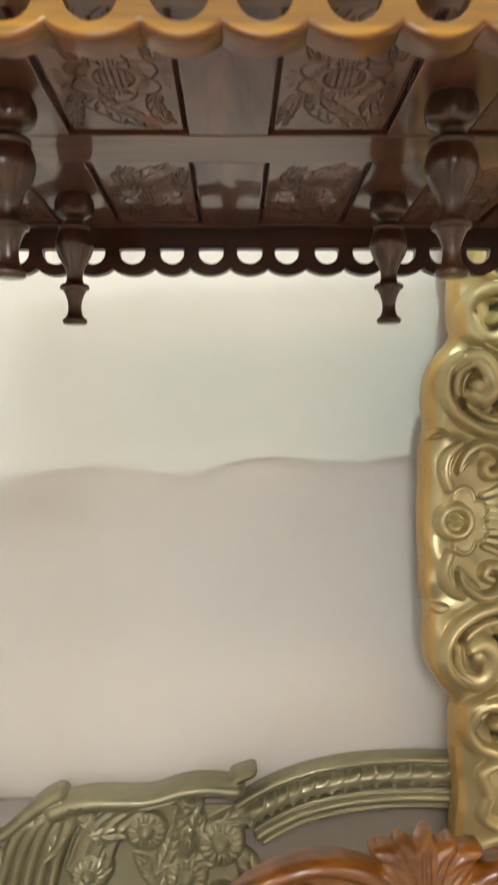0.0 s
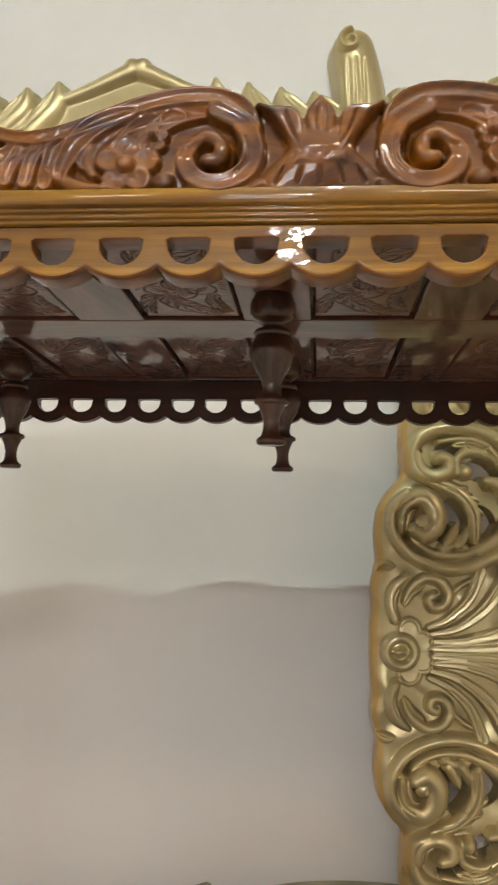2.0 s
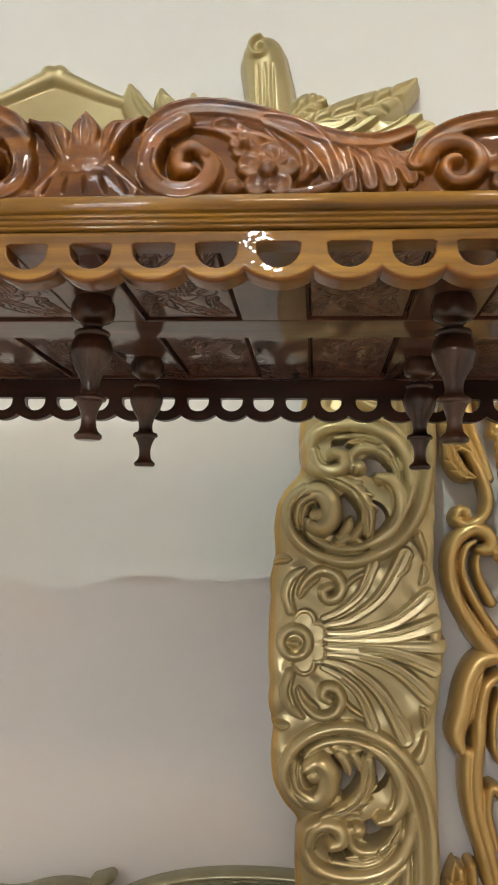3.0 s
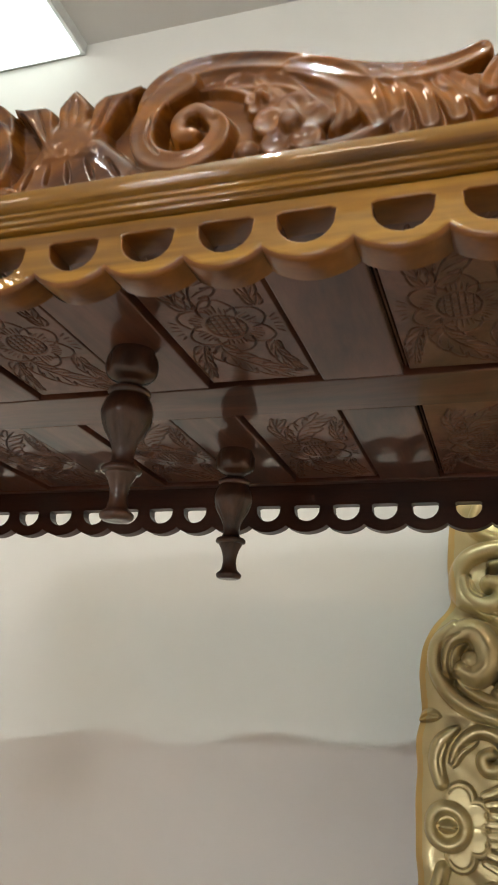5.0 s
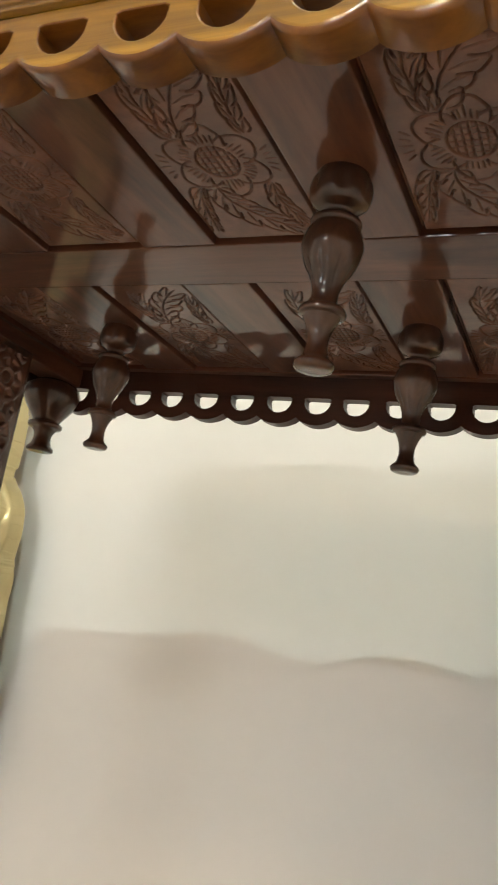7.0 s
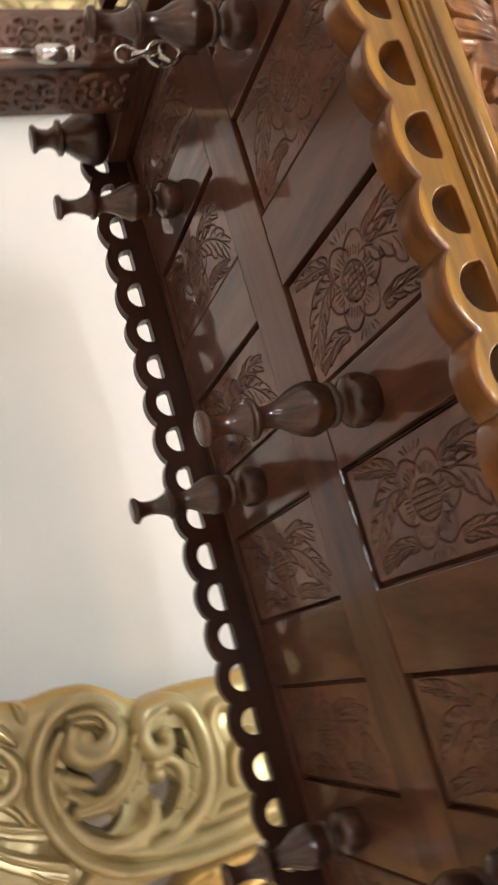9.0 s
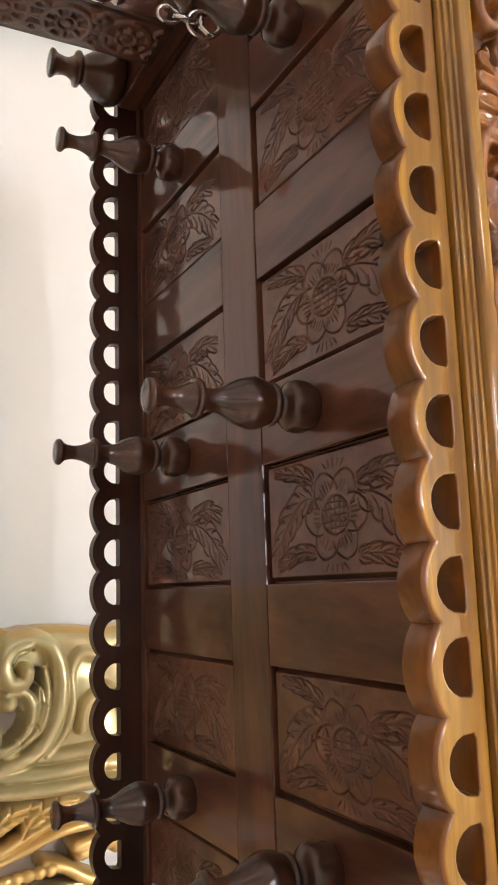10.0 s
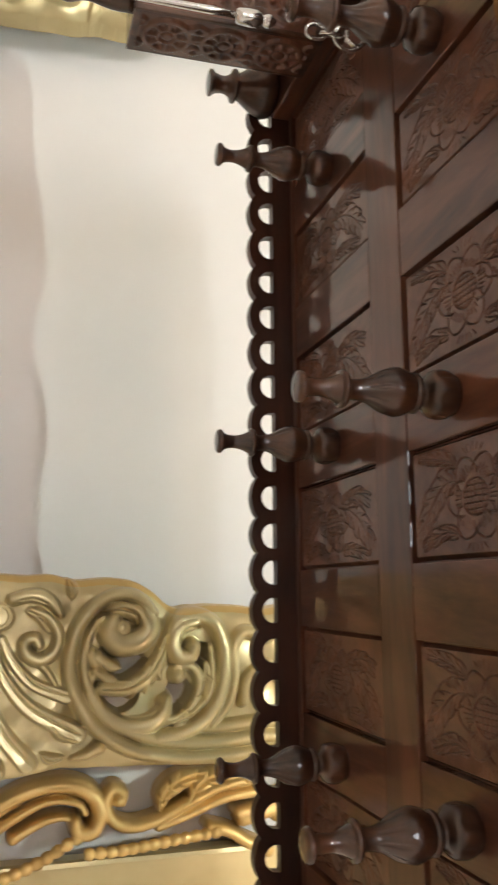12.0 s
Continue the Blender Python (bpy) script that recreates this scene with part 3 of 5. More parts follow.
def crest_field(X, Z, cx):
    """Inside of the crest's board."""
    u = np.abs(X - cx)
    top = np.where(u < 0.064, 0.096 + 0.006 * np.cos(u * 150), 0)
    t = np.clip((u - 0.16) / 0.14, 0, 1)
    sweep = 0.103 * (1 - t) + 0.060 * t - 0.006 * np.sin(np.pi * t)
    up = np.where(u < 0.062, top, np.where(u < 0.16, 0.050 + 0.053 * np.sqrt(np.clip(1 - ((u - 0.135) / 0.076) ** 2, 0, 1)), sweep))
    up = np.where(u > 0.29, 0.058 - (u - 0.29) * 0.35, up)
    return np.minimum(np.minimum(up - Z, Z + 0.004), 0.343 - u)


def build_crest():
    R = Relief(CX - 0.36, CX + 0.36, -0.006, 0.125, 0.0014)
    R.ground(crest_field(R.X, R.Z, CX), 0.004)
    crest_half(R, 1, CX)
    crest_half(R, -1, CX)
    # palmette: a crown of two broad lobes and a pointed leaf, over a smooth waist and a flared foot
    u = np.abs(R.X - CX)
    wide = np.interp(R.Z, (0.028, 0.045, 0.060, 0.075, 0.090, 0.102), (0.029, 0.030, 0.036, 0.045, 0.058, 0.068))
    top = np.interp(u, (0, 0.007, 0.017, 0.021, 0.030, 0.050, 0.066), (0.109, 0.101, 0.088, 0.089, 0.096, 0.097, 0.102))
    crown = np.minimum(np.minimum(wide - u, top - R.Z), R.Z - 0.026)
    R.F = np.maximum(R.F, np.clip(crown, -0.02, 0.02))
    R.H = np.where(crown > 0, np.maximum(R.H, 0.008 + 0.011 * np.sqrt(np.clip(1 - (1 - np.clip(crown / 0.010, 0, 1)) ** 2, 0, 1)) + 0.06 * np.clip(R.Z - 0.06, 0, 1)), R.H)
    for i in (-1, 1):
        R.cut(bez((CX + i * 0.006, 0.036), (CX + i * 0.014, 0.052), (CX + i * 0.016, 0.066), (CX + i * 0.018, 0.090)), 0.0042, 0.011, False)
        R.cut(bez((CX + i * 0.014, 0.038), (CX + i * 0.024, 0.052), (CX + i * 0.030, 0.068), (CX + i * 0.037, 0.090)), 0.0026, 0.007)
        R.cut(bez((CX + i * 0.020, 0.038), (CX + i * 0.032, 0.054), (CX + i * 0.042, 0.070), (CX + i * 0.054, 0.090)), 0.0030, 0.008)
        R.cut(bez((CX + i * 0.002, 0.060), (CX + i * 0.005, 0.072), (CX + i * 0.006, 0.082), (CX + i * 0.003, 0.095)), 0.0020, 0.005)
    R.ridge([(CX, 0.046), (CX, 0.024), (CX, 0.0)], 0.036, 0.080, 0.017, 0.005, 0.004)
    for i in (-2.6, -1.3, 0, 1.3, 2.6):
        R.cut([(CX + i * 0.014, 0.026), (CX + i * 0.018, 0.008)], 0.0024, 0.006)
    R.F = np.minimum(R.F, R.Z + 0.003)
    R.H = 0.034 * np.tanh(R.H * 1.7 / 0.034)
    R.blur(1)
    me = R.mesh("crest", 0.010, back=True)
    put_mesh("crest", me, M_CREST, canopy, Matrix.Translation((0, 0.016, CZ)) @ CH, "red-brown carved crest with shell, volutes and flowers")
    put_mesh("crest", me, M_CREST, canopy, Matrix.Translation((2 * CX, RY1 - 0.012, CZ + 0.046)) @ pose(0, 0, 0, 0, 0, 180) @ Matrix.Diagonal((1, 1, 0.58, 1)), "red-brown carved crest with shell, volutes and flowers")


build_crest()


def build_side_crest(mirror):
    """The lower crest that flanks the main one: a scroll that rises and runs to the end of the canopy."""
    L = 0.50
    R = Relief(-0.01, L + 0.01, -0.006, 0.11, 0.0018)
    u = R.X
    up = 0.052 + 0.034 * np.sqrt(np.clip(np.sin(np.clip(u / 0.26, 0, 1) * math.pi), 0, 1)) - 0.02 * np.clip((u - 0.26) / 0.14, 0, 1)
    R.ground(np.minimum(np.minimum(up - R.Z, R.Z + 0.004), np.minimum(u, L - u)), 0.004)
    R.ridge(bez((0.008, 0.040), (0.03, 0.10), (0.12, 0.098), (0.20, 0.076)) + bez((0.20, 0.076), (0.28, 0.05), (0.40, 0.035), (0.49, 0.03))[1:], 0.012, 0.008, 0.016, 0.009, 0.004, scoop=0.45)
    R.ridge(spiral(0.050, 0.034, 0.033, 0.008, 170, -270), 0.011, 0.007, 0.016, 0.014, 0.004)
    R.rose(0.105, 0.030, 0.026, 0.016, 5, 0.004, turn=90, core=0.3)
    for i in range(13):
        x = 0.125 + 0.026 * i
        top = 0.070 - 0.0035 * i
        R.ridge(bez((x - 0.012, top), (x + 0.004, top - 0.006), (x + 0.016, top * 0.55), (x + 0.018, 0.008)), 0.011, 0.0080, 0.014, 0.009, 0.003, scoop=0.5)
    R.F = np.minimum(R.F, R.Z + 0.003)
    R.H = 0.034 * np.tanh(R.H * 1.7 / 0.034)
    R.blur(1)
    me = R.mesh("side_crest", 0.010, back=True)
    if mirror:
        co = np.zeros(len(me.vertices) * 3, np.float32)
        me.vertices.foreach_get("co", co)
        co = co.reshape(-1, 3)
        co[:, 0] *= -1
        me.vertices.foreach_set("co", co.ravel())
        me.flip_normals()
    x = CX - 0.345 if mirror else CX + 0.345
    put_mesh("side_crest", me, M_CREST, canopy, Matrix.Translation((x, 0.0165, CZ)) @ CH, "red-brown carved crest with scrolling leaves")
    put_mesh("side_crest", me, M_CREST, canopy, Matrix.Translation((2 * CX - x, RY1 - 0.0125, CZ + 0.046)) @ pose(0, 0, 0, 0, 0, 180) @ Matrix.Diagonal((1, 1, 0.58, 1)), "red-brown carved crest with scrolling leaves")


build_side_crest(False)
build_side_crest(True)

part("back_rail", box_bm(RX0, RX1, RY1 - 0.026, RY1 - 0.002, UNDER + 0.033, CZ + 0.0455, 0.002), M_CREST, canopy)

# the underside: rails, stiles and carved panels
part("roof_board", box_bm(RX0 + 0.023, RX1 - 0.023, 0.035, RY1 - 0.023, UNDER + 0.026, UNDER + 0.040), M_DARK, canopy)
for y0, y1 in ((0.0345, ROW_A[0]), (ROW_A[1], ROW_B[0]), (ROW_B[1], RY1 - 0.0225)):
    part("rail", box_bm(RX0 + 0.0225, RX1 - 0.0225, y0, y1, UNDER, UNDER + 0.0255, 0.002), M_DARK, canopy)
edges = [RX0 + 0.0225] + [e for c in COLS for e in (c, c + PW)] + [RX1 - 0.0225]
for row in (ROW_A, ROW_B):
    for a, b in zip(edges[::2], edges[1::2]):
        part("stile", box_bm(a, b, row[0] + 0.0003, row[1] - 0.0003, UNDER + 0.0006, UNDER + 0.0255, 0.002), M_DARKY, canopy)


def carved_panel(seed):
    """A panel with a gouged flower and leaves, as seen from beneath; local x across, z along."""
    rnd = random.Random(seed)
    L = ROW_A[1] - ROW_A[0]
    R = Relief(0.001, PW - 0.001, 0.001, L - 0.001, 0.0007)
    R.F[:] = 0.02
    for e in (slice(0, 1), slice(-1, None)):
        R.F[e, :] = 0.001
        R.F[:, e] = 0.001
    # bevelled margin
    edge = np.minimum(np.minimum(R.X, PW - R.X), np.minimum(R.Z, L - R.Z))
    R.H += 0.0075 * np.clip((edge - 0.0025) / 0.005, 0, 1)
    cx, cz = 0.0755 + rnd.uniform(-0.001, 0.001), 0.155
    w, d, fine, low = 0.00145, 0.0040, 0.00120, 0.0030

    def wob(p, k=0.0006):
        return [(min(max(x + rnd.uniform(-k, k), 0.009), PW - 0.009), min(max(z + rnd.uniform(-k, k), 0.009), L - 0.009)) for x, z in p]

    def line(p, width=w, depth=d, steps=5):
        R.cut(wob(smooth_profile(p, steps), 0.0003), width, depth)

    # oval middle with a net of lines
    ra, rb = 0.0215, 0.0265
    R.cut(wob([(cx + ra * math.cos(radians(q)), cz + rb * math.sin(radians(q))) for q in range(0, 361, 15)], 0.0003), w, d, False)
    for i in range(-2, 3):
        k = math.sqrt(1 - (i / 3) ** 2)
        R.cut(wob([(cx + i * ra / 3, cz - rb * k), (cx + i * ra / 3, cz + rb * k)]), 0.0012, 0.0032, False)
        R.cut(wob([(cx - ra * k, cz + i * rb / 3), (cx + ra * k, cz + i * rb / 3)]), 0.0012, 0.0032, False)
    # six petals that touch, each with short lines towards the middle
    for k in range(6):
        a = 60 * k + 30
        arc = []
        for q in range(-118, 119, 12):
            bulge = 0.0205 + 0.0010 * math.cos(radians(3 * q))
            arc.append((cx + 0.0315 * math.cos(radians(a)) + bulge * math.cos(radians(a + q)), cz + 1.12 * (0.0335 * math.sin(radians(a)) + bulge * math.sin(radians(a + q)))))
        R.cut(wob([p for p in arc if math.hypot((p[0] - cx) / ra, (p[1] - cz) / rb) > 1.02], 0.0004), w, d, False)
        for f in (-19, -9, 1, 11, 20):
            r0, r1 = 0.0260 + rnd.uniform(0, 0.002), 0.038 + rnd.uniform(0, 0.006) - abs(f) * 0.0002
            R.cut([(cx + math.cos(radians(a + f)) * r0, cz + 1.15 * math.sin(radians(a + f)) * r0), (cx + math.cos(radians(a + f * 0.85)) * r1, cz + 1.15 * math.sin(radians(a + f * 0.85)) * r1)], fine, low)

    def leaf(mid, wid_a, wid_b, lobes):
        """A midrib, and on each side a row of rounded lobes that end in points, each with a vein."""
        spine = smooth_profile(mid, 8)
        R.cut(wob(spine, 0.0003), w, d)
        n = len(spine) - 1

        def at(t, r):
            i = min(int(t * n), n - 1)
            (ax, az), (bx, bz) = spine[i], spine[i + 1]
            ln, u = max(math.hypot(bx - ax, bz - az), 1e-6), t * n - i
            return ax + (bx - ax) * u - r * (bz - az) / ln, az + (bz - az) * u + r * (bx - ax) / ln

        for wid in (wid_a, -wid_b):
            for i in range(lobes):
                t0, t1 = 0.03 + 0.90 * i / lobes, 0.03 + 0.90 * (i + 1) / lobes
                full = wid * (0.45 + 0.55 * math.sin(math.pi * (0.18 + 0.72 * (i + 0.5) / lobes))) * rnd.uniform(0.9, 1.1)
                rim = [at(t0, full * 0.45), at(t0 + 0.30 * (t1 - t0), full * 0.88), at(t0 + 0.85 * (t1 - t0), full), at(min(1, t1 + 0.05), full * 0.90)]
                R.cut(wob(smooth_profile(rim + [at(t1, full * 0.52)], 4), 0.0003), w * 0.95, d, False)
                R.cut(wob([at(t0 + 0.1 * (t1 - t0), full * 0.12), at(t0 + 0.6 * (t1 - t0), full * 0.42), at(t1, full * 0.72)], 0.0004), fine, low)

    g = rnd.uniform(-0.003, 0.003)
    # two leaves towards the front, a long one towards the back, short ones beside
    leaf([(0.054, 0.200), (0.066 + g, 0.240), (0.088, 0.278), (0.122, 0.312)], 0.020, 0.026, 5)
    leaf([(0.046, 0.198), (0.040, 0.226), (0.038, 0.262), (0.052 + g, 0.306)], 0.012, 0.018, 4)
    leaf([(0.054, 0.112), (0.060 + g, 0.082), (0.086, 0.046), (0.124, 0.016)], 0.018, 0.022, 6)
    leaf([(0.122, 0.196), (0.120, 0.222), (0.124, 0.254), (0.134, 0.292)], 0.010, 0.012, 4)
    leaf([(0.118, 0.114), (0.114, 0.086), (0.120, 0.056), (0.130, 0.026)], 0.010, 0.012, 4)
    leaf([(0.036, 0.114), (0.026, 0.088), (0.020, 0.056), (0.016 + g, 0.022)], 0.008, 0.014, 4)
    for side in (-1, 1):
        for k in range(-2, 3):
            R.cut(wob([(cx + side * 0.052, cz + k * 0.007), (cx + side * (0.064 - abs(k) * 0.002), cz + k * 0.011)]), fine, low)
    return R.mesh("panel", 0.0135)


panel_a, panel_b = carved_panel(1), carved_panel(2)
for k, c in enumerate(COLS):
    for row, flip in ((ROW_A, False), (ROW_B, True)):
        # the carving faces down: local -y to world -z, local z along +y or back
        turn = Matrix(((1, 0, 0, 0), (0, 0, -1, 0), (0, 1, 0, 0), (0, 0, 0, 1)))
        m = Matrix.Translation((c, row[1], UNDER + 0.0258)) @ turn
        put_mesh("panel", (panel_a, panel_b)[(k + flip) % 2], M_PANEL, canopy, m, "dark panel with a gouged flower and leaves")


# hanging finials
FINIAL = smooth_profile([(0.0005, 0), (0.0150, 0.0), (0.0185, 0.003), (0.0190, 0.0065), (0.0165, 0.0095), (0.0122, 0.014), (0.0102, 0.024), (0.0108, 0.034), (0.0138, 0.044), (0.0170, 0.050),
                         (0.0178, 0.0525), (0.0215, 0.0535), (0.0228, 0.057), (0.0205, 0.061), (0.0150, 0.063), (0.0126, 0.068), (0.0128, 0.078), (0.0170, 0.090), (0.0250, 0.103), (0.0296, 0.117),
                         (0.0298, 0.126), (0.0268, 0.137), (0.0225, 0.144), (0.0240, 0.1455), (0.0248, 0.149), (0.0225, 0.152), (0.0150, 0.154), (0.0140, 0.159), (0.0180, 0.163), (0.0268, 0.168),
                         (0.0305, 0.177), (0.0300, 0.189), (0.0250, 0.1985), (0.0250, 0.2)], 2)


def flutes(z, a):
    # hollow petals cut into the lower half of the vase, facets on the drum
    petal = abs(math.sin(4 * a))
    rise = 0.113 + 0.012 * petal
    k = min(1, max(0, (rise - z) / 0.006)) * min(1, max(0, (z - 0.080) / 0.010))
    drum = max(0, 1 - abs(z - 0.180) / 0.014)
    return 1 - k * (0.03 + 0.12 * (1 - petal) ** 3) - 0.15 * drum * (1 - abs(math.sin(3 * a + 0.5))) ** 1.5


fin = lathe_bm(FINIAL, 64, flutes)
fin_me = bpy.data.meshes.new("finial")
fin.to_mesh(fin_me)
fin.free()
for p in fin_me.polygons:
    p.use_smooth = True
for x in (-0.478, 0.008, 0.500):
    for y in (0.258, 0.634):
        put_mesh("finial", fin_me, M_TURN, canopy, Matrix.Translation((x, y, UNDER - 0.1995)) @ pose(0, 0, 0, 0, 0, 20 * x), "dark turned hanging finial")

# heavier pendants under the back corners
PEND = smooth_profile([(0.0005, 0), (0.026, 0.0), (0.029, 0.006), (0.022, 0.014), (0.019, 0.030), (0.026, 0.042), (0.036, 0.046), (0.037, 0.053), (0.030, 0.058), (0.040, 0.072), (0.056, 0.092),
                       (0.062, 0.110), (0.056, 0.126), (0.038, 0.136), (0.030, 0.140), (0.044, 0.146), (0.046, 0.156), (0.040, 0.166), (0.040, 0.172)], 3)
pend = lathe_bm([(r * 0.86, z) for r, z in PEND], 32)
pend_me = bpy.data.meshes.new("pendant")
pend.to_mesh(pend_me)
pend.free()
for p in pend_me.polygons:
    p.use_smooth = True
for x in (RX0 + 0.075, RX1 - 0.075):
    for y in (RY1 - 0.05,):
        put_mesh("pendant", pend_me, M_TURN, canopy, Matrix.Translation((x, y, UNDER - 0.1715)), "dark turned corner pendant")

# beams along both ends of the underside, over the posts
for x in (-0.715, 0.851):
    part("side_beam", box_bm(x - 0.030, x + 0.030, 0.036, RY1 - 0.024, UNDER - 0.036, UNDER - 0.0004, 0.004), M_DARKY, canopy, "dark beam over a post")

# posts: a carved square head on a turned shaft
def carved_face(w, h):
    R = Relief(0, w, 0, h, 0.0016)
    R.F[:] = 0.02
    for e in (slice(0, 1), slice(-1, None)):
        R.F[e, :] = 0.001
        R.F[:, e] = 0.001
    n = max(1, round(h / w / 1.05))
    for i in range(n):
        z = (i + 0.5) * h / n
        R.ridge(spiral(w / 2, z, 0.037, 0.037, 0, 360), 0.0055, 0.0055, 0.008, 0.008)
        R.ridge(spiral(w / 2, z, 0.016, 0.016, 0, 360), 0.0035, 0.0035, 0.007, 0.007)
        for a in range(0, 360, 45):
            c, d = math.cos(radians(a)), math.sin(radians(a))
            R.ridge([(w / 2 + 0.017 * c, z + 0.017 * d), (w / 2 + 0.030 * c, z + 0.030 * d)], 0.003, 0.0055, 0.007, 0.008)
        R.dome(w / 2, z, 0.010, 0.010)
        for e in (-1, 1):
            for f in (-1, 1):
                R.ridge(spiral(w / 2 + e * 0.030, z + f * 0.048, 0.013, 0.004, 90 * f, 90 * f + e * f * 330), 0.0045, 0.0035, 0.008, 0.008)
        R.leaf([(w / 2, z + 0.040), (w / 2, z + 0.052), (w / 2, z + 0.064)], 0.010, 0.008)
    # flat-topped pattern over a shallow ground
    R.H = 0.0048 * np.tanh(R.H / 0.0042)
    R.blur(1)
    return R.mesh("carving", 0.002)


HEAD_Z0, HEAD_W = 1.60, 0.11
SHAFT = smooth_profile([(0.050, 0), (0.050, 0.10), (0.034, 0.13), (0.046, 0.17), (0.030, 0.20), (0.034, 0.30), (0.042, 0.70), (0.036, 0.95), (0.028, 1.05), (0.046, 1.10), (0.030, 1.14), (0.038, 1.30), (0.046, 1.42), (0.030, 1.47), (0.044, 1.50), (0.030, 1.53), (0.044, 1.57), (0.044, 1.601)], 4)
for x in (-0.715, 0.851):
    for y in (0.605,):
        post = part("post", lathe_bm([(r * 0.50, z) for r, z in SHAFT], 28), M_TURN, canopy, "dark turned post with a carved square head", smooth=True)
        post.location = (x, y, 0)
        h = HEAD_W / 2
        part("head", box_bm(-h, h, -h, h, HEAD_Z0, UNDER - 0.0355, 0.004), M_TURN, post)
        face = carved_face(HEAD_W - 0.016, UNDER - HEAD_Z0 - 0.062)
        for yaw in (0, 90, 180, 270):
            put_mesh("carving", face, M_DARK, post, pose(0, 0, 0, 0, 0, yaw) @ Matrix.Translation((-h + 0.008, -h + 0.0018, HEAD_Z0 + 0.012)))


# ---- the hanging seat ----
seat = thing("hanging_bench", (0.0, 0.415, 0.0), "varnished carved swing seat hung on chrome rods", "bench")


def ring_pts(r, n=18, squash=1.0):
    return [(r * math.cos(2 * math.pi * i / n), 0, r * squash * math.sin(2 * math.pi * i / n)) for i in range(n)]


for sx in (-1, 1):
    x = 0.068 + sx * 0.640
    hook = part("hook", tube_bm([(0, 0, 0.026), (0, 0, -0.004), (0.010, 0, -0.014), (0.014, 0, -0.026), (0.006, 0, -0.038), (-0.008, 0, -0.036)], 0.004), M_STEEL, seat, "chrome hook", smooth=True)
    hook.location = (x, 0, UNDER - 0.016)
    z = UNDER - 0.068
    for i in range(3):
        link = part("chain_link", tube_bm(ring_pts(0.010 if i else 0.017, 24, 1.6 if i else 1.4), 0.0028, closed=True), M_STEEL, hook, smooth=True)
        link.matrix_local = pose(0.002, 0.0, z + 0.012 - (UNDER - 0.026) - (0.004 if i == 0 else 0.008 + 0.024 * i), 0, 0, 90 * i + 25)
    part("rod", tube_bm([(x, 0.0, UNDER - 0.20), (x, -0.002, UNDER - 0.26), (x + 0.002, 0, 1.1), (x, 0, 0.47)], 0.006), M_STEEL, seat, "chrome rod", smooth=True)
    part("swivel", lathe_bm(smooth_profile([(0.004, 0), (0.011, 0.004), (0.012, 0.03), (0.007, 0.04), (0.010, 0.05), (0.004, 0.06)], 3), 16), M_STEEL, seat, smooth=True).location = (x, 0, UNDER - 0.225)
    part("arm", box_bm(x - 0.03, x + 0.03, -0.22, 0.22, 0.66, 0.70, 0.01), M_CREST, seat)
    for y in (-0.19, 0.19):
        part("arm_post", lathe_bm(smooth_profile([(0.018, 0.44), (0.022, 0.50), (0.014, 0.55), (0.024, 0.60), (0.018, 0.661)], 4), 20), M_CREST, seat, smooth=True).location = (x, y, 0)
part("seat_base", box_bm(-0.62, 0.76, -0.25, 0.25, 0.36, 0.44, 0.012), M_CREST, seat)
part("cushion", box_bm(-0.53, 0.67, -0.235, 0.17, 0.4405, 0.50, 0.02), M_SEAT, seat, "brown cloth cushion", smooth=True)


def build_seat_back():
    R = Relief(-0.56, 0.56, 0.0, 0.66, 0.0028)
    u = np.abs(R.X)
    top = 0.545 + 0.03 * np.sin(np.clip((u - 0.05) / 0.18, 0, 1) * math.pi) - 0.16 * np.clip((u - 0.20) / 0.30, 0, 1) ** 0.9
    R.ground(np.minimum(np.minimum(top - R.Z, R.Z - 0.005), 0.54 - u), 0.004)
    for i in (-2, 2, -1, 1, 0):
        R.ridge(bez((i * 0.008, 0.525), (i * 0.014, 0.56), (i * 0.022, 0.585), (i * 0.034, 0.612 - 0.010 * abs(i))), 0.012, 0.008, 0.024, 0.015, 0.006, mid=0.020)
        for e in (-0.006, 0.006):
            R.cut(bez((i * 0.008 + e * 0.6, 0.535), (i * 0.014 + e, 0.56), (i * 0.022 + e, 0.58), (i * 0.032 + e * 0.6, 0.602 - 0.010 * abs(i))), 0.0032, 0.008)
    for s in (-1, 1):
        def q(p):
            return [(s * x, z) for x, z in p]
        R.ridge(q(bez((0.055, 0.545), (0.10, 0.585), (0.18, 0.585), (0.25, 0.53)) + bez((0.25, 0.53), (0.33, 0.46), (0.44, 0.40), (0.54, 0.39))[1:]), 0.015, 0.012, 0.024, 0.016, 0.004)
        R.ridge(q(spiral(0.115, 0.49, 0.045, 0.012, 170, -280)), 0.014, 0.010, 0.02, 0.016, 0.004)
        for i in range(9):
            x = 0.16 + 0.04 * i
            z = 0.54 - 0.018 * i
            R.ridge(q(bez((x, z), (x + 0.02, z - 0.02), (x + 0.03, z - 0.05), (x + 0.03, 0.38))), 0.013, 0.009, 0.015, 0.009, 0.004, groove=0.003)
    for i in range(13):
        R.ridge([(-0.48 + 0.08 * i, 0.02), (-0.48 + 0.08 * i, 0.38)], 0.022, 0.022, 0.012, 0.012, 0.004)
    R.blur(1)
    me = R.mesh("backrest", 0.018, back=True)
    put_mesh("backrest", me, M_CREST, seat, Matrix.Translation((0.02, 0.055, 0.431)), "red-brown carved backrest with a shell crest")


build_seat_back()

# ---- gold arch against the wall ----
GX = -0.466
arch = thing("gold_arch", (GX, WALL_Y - 0.02, 0), "tall gold-painted carved arch of two pierced pillars and a crest", "carved arch")


